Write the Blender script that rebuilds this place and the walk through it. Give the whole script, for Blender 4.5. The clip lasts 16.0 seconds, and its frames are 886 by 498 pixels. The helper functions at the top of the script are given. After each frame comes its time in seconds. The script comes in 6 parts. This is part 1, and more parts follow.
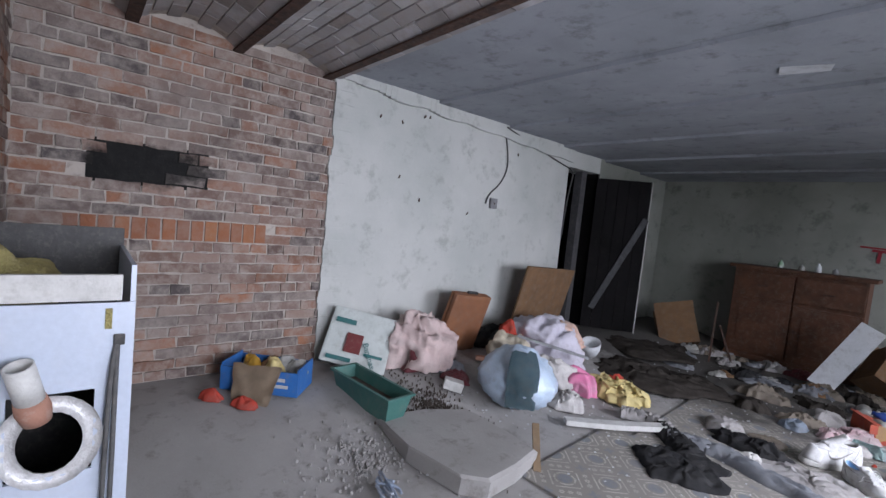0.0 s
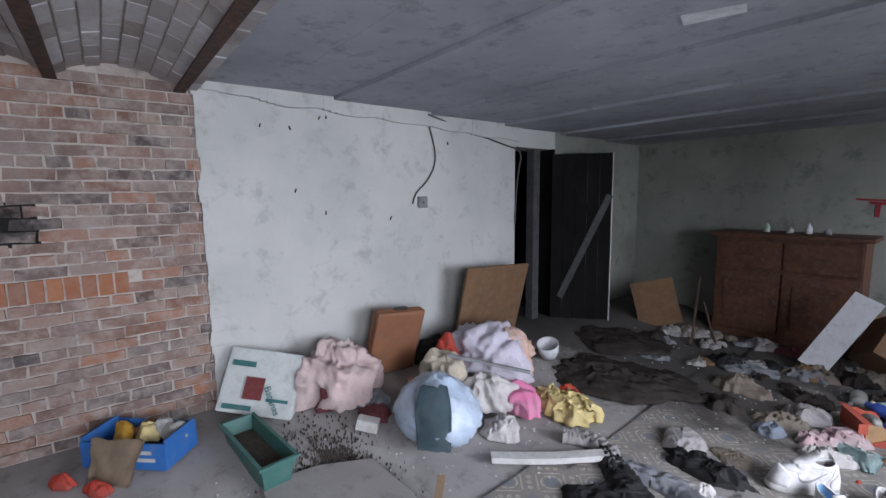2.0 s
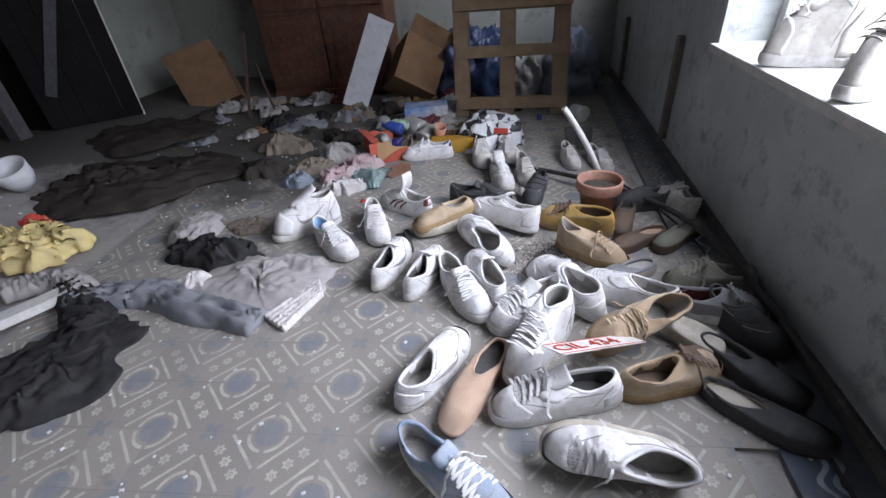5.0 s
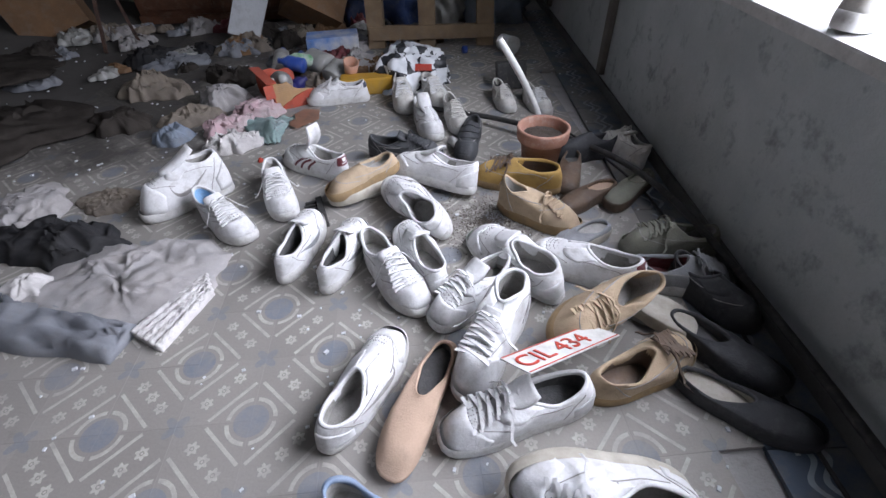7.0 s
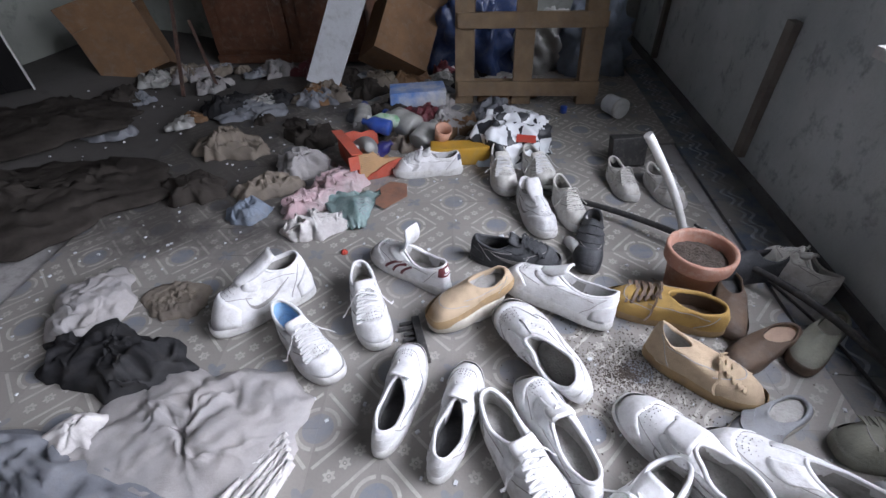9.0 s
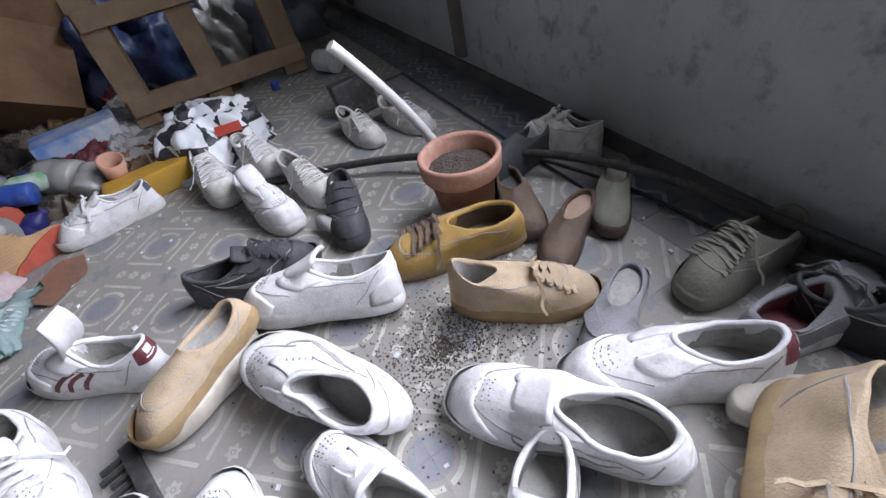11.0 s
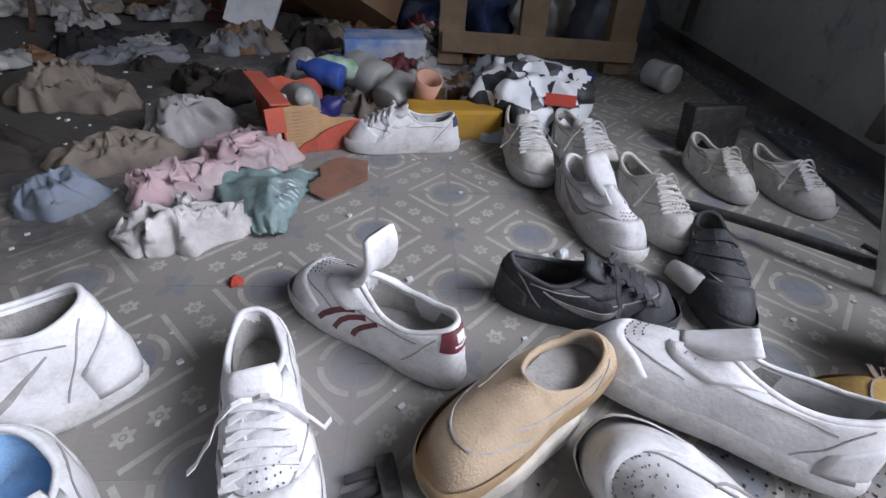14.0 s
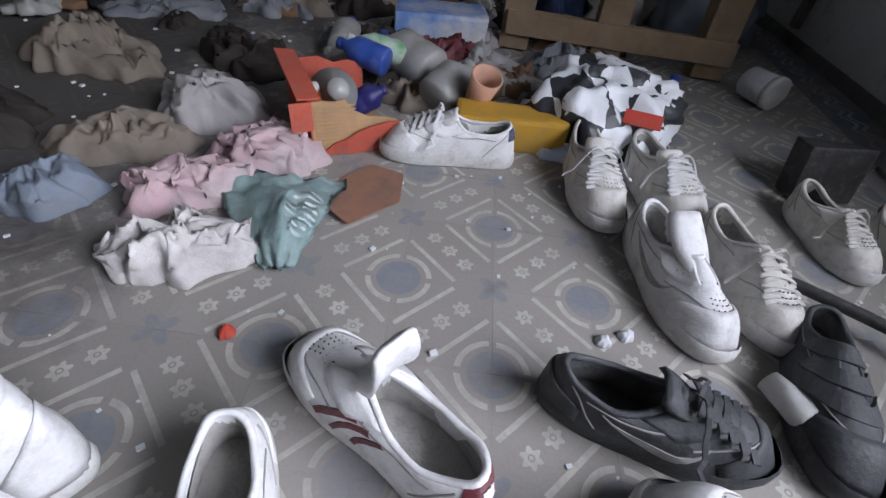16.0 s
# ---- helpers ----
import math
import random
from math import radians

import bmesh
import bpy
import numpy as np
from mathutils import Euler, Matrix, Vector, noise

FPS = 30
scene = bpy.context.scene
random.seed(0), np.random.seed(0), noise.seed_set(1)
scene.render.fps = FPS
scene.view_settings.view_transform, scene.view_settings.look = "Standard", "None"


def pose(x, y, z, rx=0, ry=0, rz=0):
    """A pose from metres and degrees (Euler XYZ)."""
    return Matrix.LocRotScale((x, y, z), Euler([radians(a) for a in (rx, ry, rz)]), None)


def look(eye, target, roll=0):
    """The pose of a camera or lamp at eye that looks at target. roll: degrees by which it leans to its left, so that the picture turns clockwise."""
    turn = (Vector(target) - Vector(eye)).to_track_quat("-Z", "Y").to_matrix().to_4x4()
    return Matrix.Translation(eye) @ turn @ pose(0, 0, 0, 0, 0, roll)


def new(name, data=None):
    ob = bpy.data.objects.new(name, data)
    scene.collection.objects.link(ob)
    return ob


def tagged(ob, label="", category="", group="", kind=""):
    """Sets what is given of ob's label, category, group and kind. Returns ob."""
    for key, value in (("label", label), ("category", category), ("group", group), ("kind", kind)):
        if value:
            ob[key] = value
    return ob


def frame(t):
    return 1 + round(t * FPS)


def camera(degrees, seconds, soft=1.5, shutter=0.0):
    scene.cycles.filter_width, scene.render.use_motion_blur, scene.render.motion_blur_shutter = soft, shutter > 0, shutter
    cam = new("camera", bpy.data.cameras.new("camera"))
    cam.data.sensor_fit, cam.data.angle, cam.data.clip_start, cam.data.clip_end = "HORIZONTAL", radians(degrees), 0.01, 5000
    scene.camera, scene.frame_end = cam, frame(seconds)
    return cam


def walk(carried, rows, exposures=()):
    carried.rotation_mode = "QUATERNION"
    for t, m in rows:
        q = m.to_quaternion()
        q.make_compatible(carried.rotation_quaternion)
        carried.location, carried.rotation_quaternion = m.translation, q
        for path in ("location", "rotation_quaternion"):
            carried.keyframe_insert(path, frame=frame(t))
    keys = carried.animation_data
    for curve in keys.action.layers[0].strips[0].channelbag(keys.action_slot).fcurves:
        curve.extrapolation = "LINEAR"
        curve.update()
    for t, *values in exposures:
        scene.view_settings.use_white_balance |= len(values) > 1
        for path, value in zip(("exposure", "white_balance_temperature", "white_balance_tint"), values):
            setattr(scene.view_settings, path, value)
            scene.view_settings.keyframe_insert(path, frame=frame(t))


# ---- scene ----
cam = camera(90.0, 16.0, soft=1.5)
PATH = [
    (0.0, (0.560, 0.663, 1.313), (-0.977, 1.934, 1.172), 5.8),
    (0.5, (0.437, 0.732, 1.324), (-1.214, 1.852, 1.177), 4.2),
    (1.0, (0.267, 0.846, 1.487), (-1.422, 1.896, 1.271), 2.6),
    (1.5, (0.406, 1.209, 1.494), (-1.267, 2.290, 1.311), 0.3),
    (2.0, (0.681, 1.560, 1.582), (-0.895, 2.765, 1.329), -0.8),
    (2.5, (0.890, 1.754, 1.547), (-0.364, 3.250, 1.110), -3.1),
    (3.0, (0.982, 1.942, 1.519), (0.085, 3.599, 0.850), -6.2),
    (3.5, (0.956, 2.243, 1.248), (0.414, 3.967, 0.393), -6.2),
    (4.0, (1.042, 2.336, 1.151), (0.595, 4.027, 0.182), -6.6),
    (4.5, (1.101, 2.509, 1.051), (0.707, 4.172, 0.012), -6.0),
    (5.0, (1.110, 2.661, 1.047), (0.765, 4.298, -0.048), -5.1),
    (5.2, (1.090, 2.703, 1.041), (0.779, 4.327, -0.085), -4.9),
    (7.3, (1.065, 3.033, 0.960), (1.060, 4.523, -0.374), -1.8),
    (7.5, (1.098, 3.080, 0.960), (1.020, 4.589, -0.351), -1.8),
    (8.0, (1.040, 3.230, 0.987), (0.827, 4.764, -0.279), -0.1),
    (8.5, (0.916, 3.322, 1.007), (0.656, 4.856, -0.250), -0.0),
    (9.0, (0.801, 3.442, 1.054), (0.611, 4.970, -0.223), -2.4),
    (9.5, (0.822, 3.503, 1.043), (0.783, 5.049, -0.225), -6.1),
    (10.0, (0.996, 3.634, 0.876), (1.202, 5.170, -0.389), -10.3),
    (10.2, (1.069, 3.666, 0.829), (1.381, 5.179, -0.442), -11.6),
    (12.3, (1.044, 3.717, 0.600), (1.621, 5.023, -0.800), -11.8),
    (12.5, (0.963, 3.791, 0.581), (1.537, 5.137, -0.782), -8.2),
    (13.0, (0.841, 3.897, 0.590), (1.204, 5.374, -0.709), -4.0),
    (13.5, (0.718, 4.004, 0.598), (0.883, 5.548, -0.663), 1.2),
    (14.0, (0.645, 4.076, 0.568), (0.660, 5.646, -0.670), 3.9),
    (14.5, (0.646, 4.118, 0.575), (0.568, 5.679, -0.668), 4.9),
    (15.0, (0.643, 4.190, 0.544), (0.521, 5.717, -0.741), 6.9),
    (15.5, (0.642, 4.254, 0.515), (0.536, 5.743, -0.816), 8.1),
    (16.0, (0.615, 4.311, 0.585), (0.504, 5.763, -0.786), 7.6),
]
EXPOSURES = [(0.0, 0.15), (1.0, 0.12), (1.5, 0.18), (2.5, 0.08), (3.2, 0.03), (4.0, -0.15), (5.0, -0.15), (7.5, -0.18), (9.0, 0.05), (10.0, 0.3), (12.5, -0.3), (13.0, -0.3), (14.0, -0.15), (15.0, 0.05), (16.0, -0.1)]
walk(cam, [(t, look(eye, target, roll)) for t, eye, target, roll in PATH], EXPOSURES)

# ---- light: overcast daylight through the windows, one of them added ----
world = bpy.data.worlds.new("sky")
scene.world = world
world.use_nodes = True
wn = world.node_tree.nodes
sky = wn.new("ShaderNodeTexSky")
sky.sky_type = "NISHITA"
sky.sun_disc = False
sky.sun_elevation, sky.sun_rotation = radians(35), radians(90)
wn["Background"].inputs[1].default_value = 0.15
world.node_tree.links.new(sky.outputs[0], wn["Background"].inputs[0])

sun_data = bpy.data.lights.new("sun", "SUN")
sun_data.energy, sun_data.angle, sun_data.color = 1.0, radians(20), (1.0, 0.97, 0.93)
sun = new("sun", sun_data)
sun.matrix_basis = look((8, 3, 6), (0, 4, 0))


def window_light(name, eye, target, wide, high, watts, spread=140):
    """The sky's light in a window opening, real or added."""
    data = bpy.data.lights.new(name, "AREA")
    data.shape, data.size, data.size_y, data.energy, data.color = "RECTANGLE", wide, high, watts, (0.83, 0.85, 1.0)
    data.spread = radians(spread)
    ob = new(name, data)
    ob.matrix_basis = look(eye, target)
    return ob


# ---- plan ----
XL, XR, YN, YB, ZC = -2.55, 1.92, 0.12, 7.40, 2.30
BRICK_END = 2.10          # brick to the south, white plaster to the north
DOOR_Y0, DOOR_Y1, DOOR_Z = 4.98, 5.62, 2.04
WIN_BIG = (2.85, 4.88, 0.655, 1.95)
WIN_SMALL = (6.10, 6.85, 1.10, 1.85)
# unseen opening, added to bring fill light to the brick side
WIN_ADDED = (0.75, 2.0, 0.75, 1.95)
window_light("window_light", (XR + 0.48, 3.82, 1.36), (0.75, 3.72, 0.0), 1.9, 1.25, 96, 130)
window_light("window_light", (XR + 0.16, 6.47, 1.47), (1.0, 7.25, 0.9), 0.7, 0.7, 16, 95)
# fill lamp for the brick wall, set in the added opening
window_light("window_light", (XR + 0.16, 1.37, 1.35), (0, 1.35, 1.2), 1.2, 1.15, 42, 118)


# ---- material helpers ----
class Mat:
    """A node material with a few short hands."""

    def __init__(self, name, rough=0.8, metal=0.0, spec=0.3):
        self.m = bpy.data.materials.new(name)
        self.m.use_nodes = True
        self.t = self.m.node_tree
        self.b = self.t.nodes["Principled BSDF"]
        self.b.inputs["Roughness"].default_value = rough
        self.b.inputs["Metallic"].default_value = metal
        self.b.inputs["Specular IOR Level"].default_value = spec

    def node(self, kind, **inputs):
        n = self.t.nodes.new(kind)
        for k, v in inputs.items():
            self.put(n.inputs[k.replace("_", " ")], v)
        return n

    def put(self, socket, v):
        if isinstance(v, bpy.types.NodeSocket):
            self.t.links.new(v, socket)
        elif isinstance(v, (tuple, list)) and len(v) == 3 and socket.type == "RGBA":
            socket.default_value = (*v, 1)
        else:
            socket.default_value = v

    def math(self, op, a, b=0.0, c=0.0):
        n = self.t.nodes.new("ShaderNodeMath")
        n.operation = op
        for s, v in zip(n.inputs, (a, b, c)):
            self.put(s, v)
        return n.outputs[0]

    def mix(self, fac, a, b, mode="MIX"):
        n = self.t.nodes.new("ShaderNodeMix")
        n.data_type, n.blend_type = "RGBA", mode
        self.put(n.inputs[0], fac)
        self.put(n.inputs[6], a)
        self.put(n.inputs[7], b)
        return n.outputs[2]

    def coords(self, kind="Object"):
        return self.t.nodes.new("ShaderNodeTexCoord").outputs[kind]

    def position(self):
        return self.t.nodes.new("ShaderNodeNewGeometry").outputs["Position"]

    def noise(self, vec, scale, detail=5.0, rough=0.6):
        return self.node("ShaderNodeTexNoise", Vector=vec, Scale=scale, Detail=detail, Roughness=rough).outputs[0]

    def ramp(self, fac, *stops):
        n = self.t.nodes.new("ShaderNodeValToRGB")
        while len(n.color_ramp.elements) < len(stops):
            n.color_ramp.elements.new(0.5)
        for e, (p, c) in zip(n.color_ramp.elements, stops):
            e.position = p
            e.color = (c, c, c, 1) if isinstance(c, (int, float)) else (*c, 1)
        self.put(n.inputs[0], fac)
        return n.outputs[0]

    def bump(self, height, strength=0.4, distance=0.01):
        n = self.node("ShaderNodeBump", Height=height, Strength=strength, Distance=distance)
        self.put(self.b.inputs["Normal"], n.outputs[0])

    def color(self, c):
        self.put(self.b.inputs["Base Color"], c)
        return self.m


def mottled(name, a, b, scale=8.0, rough=0.85, fine=90.0, bump=0.25, dirt=(0.2, 0.18, 0.16), dirty=0.35, metal=0.0, spec=0.3, dist=0.004):
    """Two tones, a dirt layer and a fine grain, in the object's own space."""
    m = Mat(name, rough, metal, spec)
    v = m.coords()
    big, small = m.noise(v, scale), m.noise(v, fine, 3.0)
    c = m.mix(m.ramp(big, (0.35, 0.0), (0.65, 1.0)), a, b)
    d = m.math("MULTIPLY", m.ramp(m.noise(v, scale * 2.3, 8.0, 0.7), (0.5, 0.0), (0.72, 1.0)), dirty)
    c = m.mix(d, c, dirt)
    c = m.mix(0.25, c, m.mix(small, (0.25, 0.25, 0.25), (1, 1, 1)), "MULTIPLY")
    m.bump(m.math("ADD", m.math("MULTIPLY", big, 0.6), small), bump, dist)
    return m.color(c)


def muck_and_shade(m, v):
    """Trodden black dirt and painted shade on the floor near the doorway, ragged edge."""
    sep = m.node("ShaderNodeSeparateXYZ", Vector=v)
    n = m.math("MULTIPLY", m.math("SUBTRACT", m.noise(v, 2.6, 8, 0.7), 0.5), 1.6)
    north = m.math("ADD", m.math("SUBTRACT", sep.outputs[1], 4.62), n)
    west = m.math("ADD", m.math("SUBTRACT", -0.02, sep.outputs[0]), n)
    edge = m.math("MINIMUM", north, m.math("MULTIPLY", west, 0.9))
    return m.math("MULTIPLY", m.ramp(m.math("ADD", m.math("MULTIPLY", edge, 0.8), 0.4), (0.32, 0.0), (0.62, 1.0)), 0.82)


def world_mottled(name, a, b, c2, scale, rough=0.9, bump=0.5, dist=0.01, spec=0.2, muck_shade=False):
    """Plaster and concrete: large clouds, stains and grain at world size."""
    m = Mat(name, rough, 0.0, spec)
    v = m.position()
    big = m.noise(v, scale, 6.0, 0.6)
    mid = m.noise(v, scale * 5, 8.0, 0.7)
    fine = m.noise(v, 120, 3.0)
    c = m.mix(m.ramp(big, (0.35, 0.0), (0.65, 1.0)), a, b)
    c = m.mix(m.math("MULTIPLY", m.ramp(mid, (0.54, 0.0), (0.68, 1.0)), 0.7), c, c2)
    if muck_shade:
        c = m.mix(muck_and_shade(m, v), c, (0.045, 0.04, 0.036))
    c = m.mix(0.2, c, m.mix(fine, (0.3, 0.3, 0.3), (1, 1, 1)), "MULTIPLY")
    m.bump(m.math("ADD", m.math("MULTIPLY", mid, 1.0), m.math("MULTIPLY", fine, 0.3)), bump, dist)
    return m.color(c)


WHITE_WALL = world_mottled("limewash", (0.56, 0.57, 0.55), (0.46, 0.48, 0.46), (0.34, 0.35, 0.33), 1.2)
GREEN_WALL = world_mottled("green_plaster", (0.31, 0.32, 0.29), (0.23, 0.24, 0.215), (0.13, 0.135, 0.125), 1.1)
GREY_WALL = world_mottled("grey_plaster", (0.50, 0.53, 0.53), (0.36, 0.39, 0.39), (0.15, 0.17, 0.17), 1.8)
CEILING = world_mottled("whitewashed_concrete", (0.36, 0.38, 0.42), (0.28, 0.30, 0.33), (0.17, 0.18, 0.19), 1.6, bump=0.7)
CONCRETE = world_mottled("dusty_concrete", (0.37, 0.36, 0.35), (0.29, 0.28, 0.27), (0.17, 0.16, 0.15), 1.6, bump=0.6, muck_shade=True)
MORTAR = world_mottled("lime_mortar", (0.52, 0.47, 0.42), (0.42, 0.375, 0.335), (0.20, 0.18, 0.165), 3.0, bump=0.8)
# near black: dark door wood, and the unlit passage's shade as colour
DARK = world_mottled("door_and_shade_black", (0.014, 0.013, 0.014), (0.009, 0.009, 0.009), (0.02, 0.019, 0.018), 2.0, spec=0.03)


# ---- mesh helpers ----
def put_mesh(name, bm, material, parent=None, label="", smooth=False):
    me = bpy.data.meshes.new(name)
    bmesh.ops.recalc_face_normals(bm, faces=bm.faces)
    if smooth:
        for f in bm.faces:
            f.smooth = True
    bm.to_mesh(me)
    bm.free()
    me.materials.append(material)
    ob = new(name, me)
    if parent:
        ob.parent = parent
    if label:
        ob["label"] = label
    return ob


def part(name, bm, material, parent, label="", smooth=False):
    """ONE mesh object under a thing or under a part."""
    return put_mesh(name, bm, material, parent, label, smooth)


def thing(name, m, label, category, group=""):
    ob = new(name)
    ob.empty_display_size = 0.05
    ob.matrix_basis = m
    return tagged(ob, label, category, group)


def structure(name, bm, material, label, category="wall", smooth=False):
    return tagged(put_mesh(name, bm, material, None, "", smooth), label, category, kind="structure")


def add_box(bm, x0, x1, y0, y1, z0, z1, m=None, bevel=0.0):
    vs = [bm.verts.new((x, y, z)) for x in (x0, x1) for y in (y0, y1) for z in (z0, z1)]
    if m is not None:
        for v in vs:
            v.co = m @ v.co
    fs = [bm.faces.new([vs[i] for i in q]) for q in ((0, 1, 3, 2), (4, 6, 7, 5), (0, 4, 5, 1), (2, 3, 7, 6), (0, 2, 6, 4), (1, 5, 7, 3))]
    if bevel:
        es = list({e for f in fs for e in f.edges})
        bmesh.ops.bevel(bm, geom=es, offset=bevel, segments=2, affect="EDGES", profile=0.7)
    return bm


def box(x0, x1, y0, y1, z0, z1, m=None, bevel=0.0):
    return add_box(bmesh.new(), x0, x1, y0, y1, z0, z1, m, bevel)


def rough(bm, amount, scale, seed=0.0):
    """Push the vertices about, so that edges are uneven."""
    for v in bm.verts:
        v.co += noise.noise_vector((v.co + Vector((seed, seed * 1.7, 0))) * scale) * amount
    return bm


# ---- large structure ----
TH = 0.32
w = box(XL - TH, XL, BRICK_END, DOOR_Y0, -0.01, ZC + 0.3)
add_box(w, XL - TH, XL, DOOR_Y0, DOOR_Y1, DOOR_Z, ZC + 0.3)
structure("wall_west", w, WHITE_WALL, "whitewashed plaster wall, chipped and dirty")
structure("wall_west_north", box(XL - TH, XL, DOOR_Y1, YB + TH, -0.01, ZC + 0.3), GREEN_WALL, "greenish dirty plaster wall beside the doorway")
structure("wall_north", box(XL, XR + TH, YB, YB + TH, -0.01, ZC + 0.3), GREEN_WALL, "greenish grey plaster wall with red graffiti")
structure("wall_brick_backing", box(XL - TH, XL - 0.012, YN - TH, BRICK_END, -0.01, ZC + 0.4), MORTAR, "lime mortar behind the bricks")
structure("wall_south_pier", box(XL, -1.6, YN, 0.37, -0.01, ZC + 0.4), MORTAR, "brick pier in the corner", "wall")
structure("wall_south", box(XL, XR + TH, YN - TH, YN, -0.01, ZC + 0.4), MORTAR, "old brick wall behind the camera")


def wall_with_windows(wins):
    """The east wall, cut by the window openings."""
    bm = bmesh.new()
    y = YN
    for y0, y1, z0, z1 in sorted(wins):
        add_box(bm, XR, XR + TH, y, y0, -0.01, ZC + 0.3)
        add_box(bm, XR, XR + TH, y0, y1, -0.01, z0)
        add_box(bm, XR, XR + TH, y0, y1, z1, ZC + 0.3)
        y = y1
    add_box(bm, XR, XR + TH, y, YB, -0.01, ZC + 0.3)
    return bm


structure("wall_east", wall_with_windows([WIN_BIG, WIN_SMALL, WIN_ADDED]), GREY_WALL, "grey plaster wall with peeling paint and mould")
cl = bmesh.new()
for i in range(12):
    y0 = BRICK_END + i * 0.45
    add_box(cl, XL, XR, y0, y0 + 0.448, ZC + 0.012 * (i % 2) - 0.012 * i, ZC + 0.3)
structure("ceiling", cl, CEILING, "whitewashed concrete plank ceiling with flaking paint", "ceiling")
# passage behind the doorway, its shade put into near-black walls
structure("passage", box(XL - 2.2, XL - TH - 0.004, DOOR_Y1 + 0.3, DOOR_Y1 + 0.5, -0.01, ZC + 0.3), DARK, "passage wall behind the doorway, coloured black for its shade")
structure("passage_end", box(XL - 2.4, XL - 2.2, DOOR_Y0 - 1.2, DOOR_Y1 + 0.5, -0.01, ZC + 0.3), DARK, "end wall of the passage, coloured black for its shade")
structure("passage_south", box(XL - 2.2, XL - TH - 0.004, DOOR_Y0 - 1.4, DOOR_Y0 - 1.2, -0.01, ZC + 0.3), DARK, "side wall of the passage, coloured black for its shade")
structure("passage_ceiling", box(XL - 2.4, XL - TH - 0.004, DOOR_Y0 - 1.4, DOOR_Y1 + 0.5, ZC + 0.3, ZC + 0.4), DARK, "ceiling of the passage, coloured black for its shade", "ceiling")

def smooth01(v):
    v = min(1.0, max(0.0, v))
    return v * v * (3 - 2 * v)


def ground_z(x, y):
    """The slab rises a little towards the west wall."""
    return 0.15 * smooth01((-1.1 - x) / 1.1)


g = bmesh.new()
gx = [XL - 6] + [XL + 0.09 * i for i in range(-3, 60)] + [XR + 6]
gy = [YN - 6] + [YN + 0.15 * i for i in range(-2, 51)] + [YB + 6]
rows_ = []
for x in gx:
    rows_.append([g.verts.new((x, y, ground_z(x, y) - 0.012 + 0.004 * noise.noise(Vector((x * 3, y * 3, 0))) - 0.004)) for y in gy])
for i in range(len(gx) - 1):
    for j in range(len(gy) - 1):
        g.faces.new((rows_[i][j], rows_[i + 1][j], rows_[i + 1][j + 1], rows_[i][j + 1]))
structure("floor", g, CONCRETE, "dusty grey concrete floor slab with cracks", "floor", True)

# shallow brick vaults between iron beams that run east to west
RUST = mottled("rusty_iron", (0.10, 0.055, 0.04), (0.05, 0.035, 0.03), 20, 0.9, bump=0.6)


def brick_material(name, tones, dusty=0.3):
    m = Mat(name, 0.92, spec=0.15)
    v = m.position()
    rnd = m.t.nodes.new("ShaderNodeObjectInfo").outputs["Random"]
    isl = m.t.nodes.new("ShaderNodeNewGeometry").outputs["Random Per Island"]
    pick = m.math("FRACT", m.math("ADD", rnd, isl))
    stops = [(i / (len(tones) - 1), t) for i, t in enumerate(tones)]
    c = m.ramp(pick, *stops)
    n1, n2 = m.noise(v, 14, 6, 0.7), m.noise(v, 150, 3)
    c = m.mix(m.math("MULTIPLY", m.ramp(n1, (0.42, 0.0), (0.66, 1.0)), dusty), c, (0.42, 0.37, 0.33))
    c = m.mix(m.math("MULTIPLY", m.ramp(m.noise(v, 2.2, 5), (0.55, 0.0), (0.75, 1.0)), 0.55), c, (0.10, 0.085, 0.08))
    # carries the hole's black out over the bricks in a ragged ellipse
    sep = m.node("ShaderNodeSeparateXYZ", Vector=v)
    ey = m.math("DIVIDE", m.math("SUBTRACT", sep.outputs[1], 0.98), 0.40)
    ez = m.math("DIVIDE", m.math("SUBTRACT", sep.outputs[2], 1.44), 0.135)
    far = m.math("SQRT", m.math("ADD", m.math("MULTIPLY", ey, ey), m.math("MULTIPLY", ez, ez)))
    hole_dark = m.ramp(m.math("ADD", far, m.math("MULTIPLY", m.math("SUBTRACT", m.noise(v, 9, 6, 0.7), 0.5), 1.3)), (0.62, 1.0), (0.95, 0.0))
    c = m.mix(m.math("MULTIPLY", hole_dark, 0.93), c, (0.018, 0.017, 0.016))
    c = m.mix(m.math("MULTIPLY", m.ramp(m.noise(v, 1.4, 7, 0.65), (0.52, 0.0), (0.70, 1.0)), 0.45), c, (0.40, 0.36, 0.335))
    c = m.mix(0.3, c, m.mix(n2, (0.3, 0.3, 0.3), (1, 1, 1)), "MULTIPLY")
    m.bump(m.math("ADD", n1, m.math("MULTIPLY", n2, 0.4)), 0.9, 0.008)
    return m.color(c)


BRICK = brick_material("old_red_brick", [(0.20, 0.13, 0.105), (0.30, 0.20, 0.165), (0.17, 0.135, 0.125), (0.33, 0.18, 0.125), (0.13, 0.11, 0.105), (0.30, 0.235, 0.205), (0.36, 0.17, 0.10), (0.09, 0.08, 0.08), (0.27, 0.19, 0.16)], 0.7)
WASHED_BRICK = brick_material("limewashed_brick", [(0.52, 0.52, 0.54), (0.36, 0.35, 0.35), (0.58, 0.58, 0.60), (0.28, 0.25, 0.24), (0.54, 0.54, 0.55), (0.42, 0.40, 0.40)], 0.6)

BEAMS = (0.85, 1.40, 2.00)
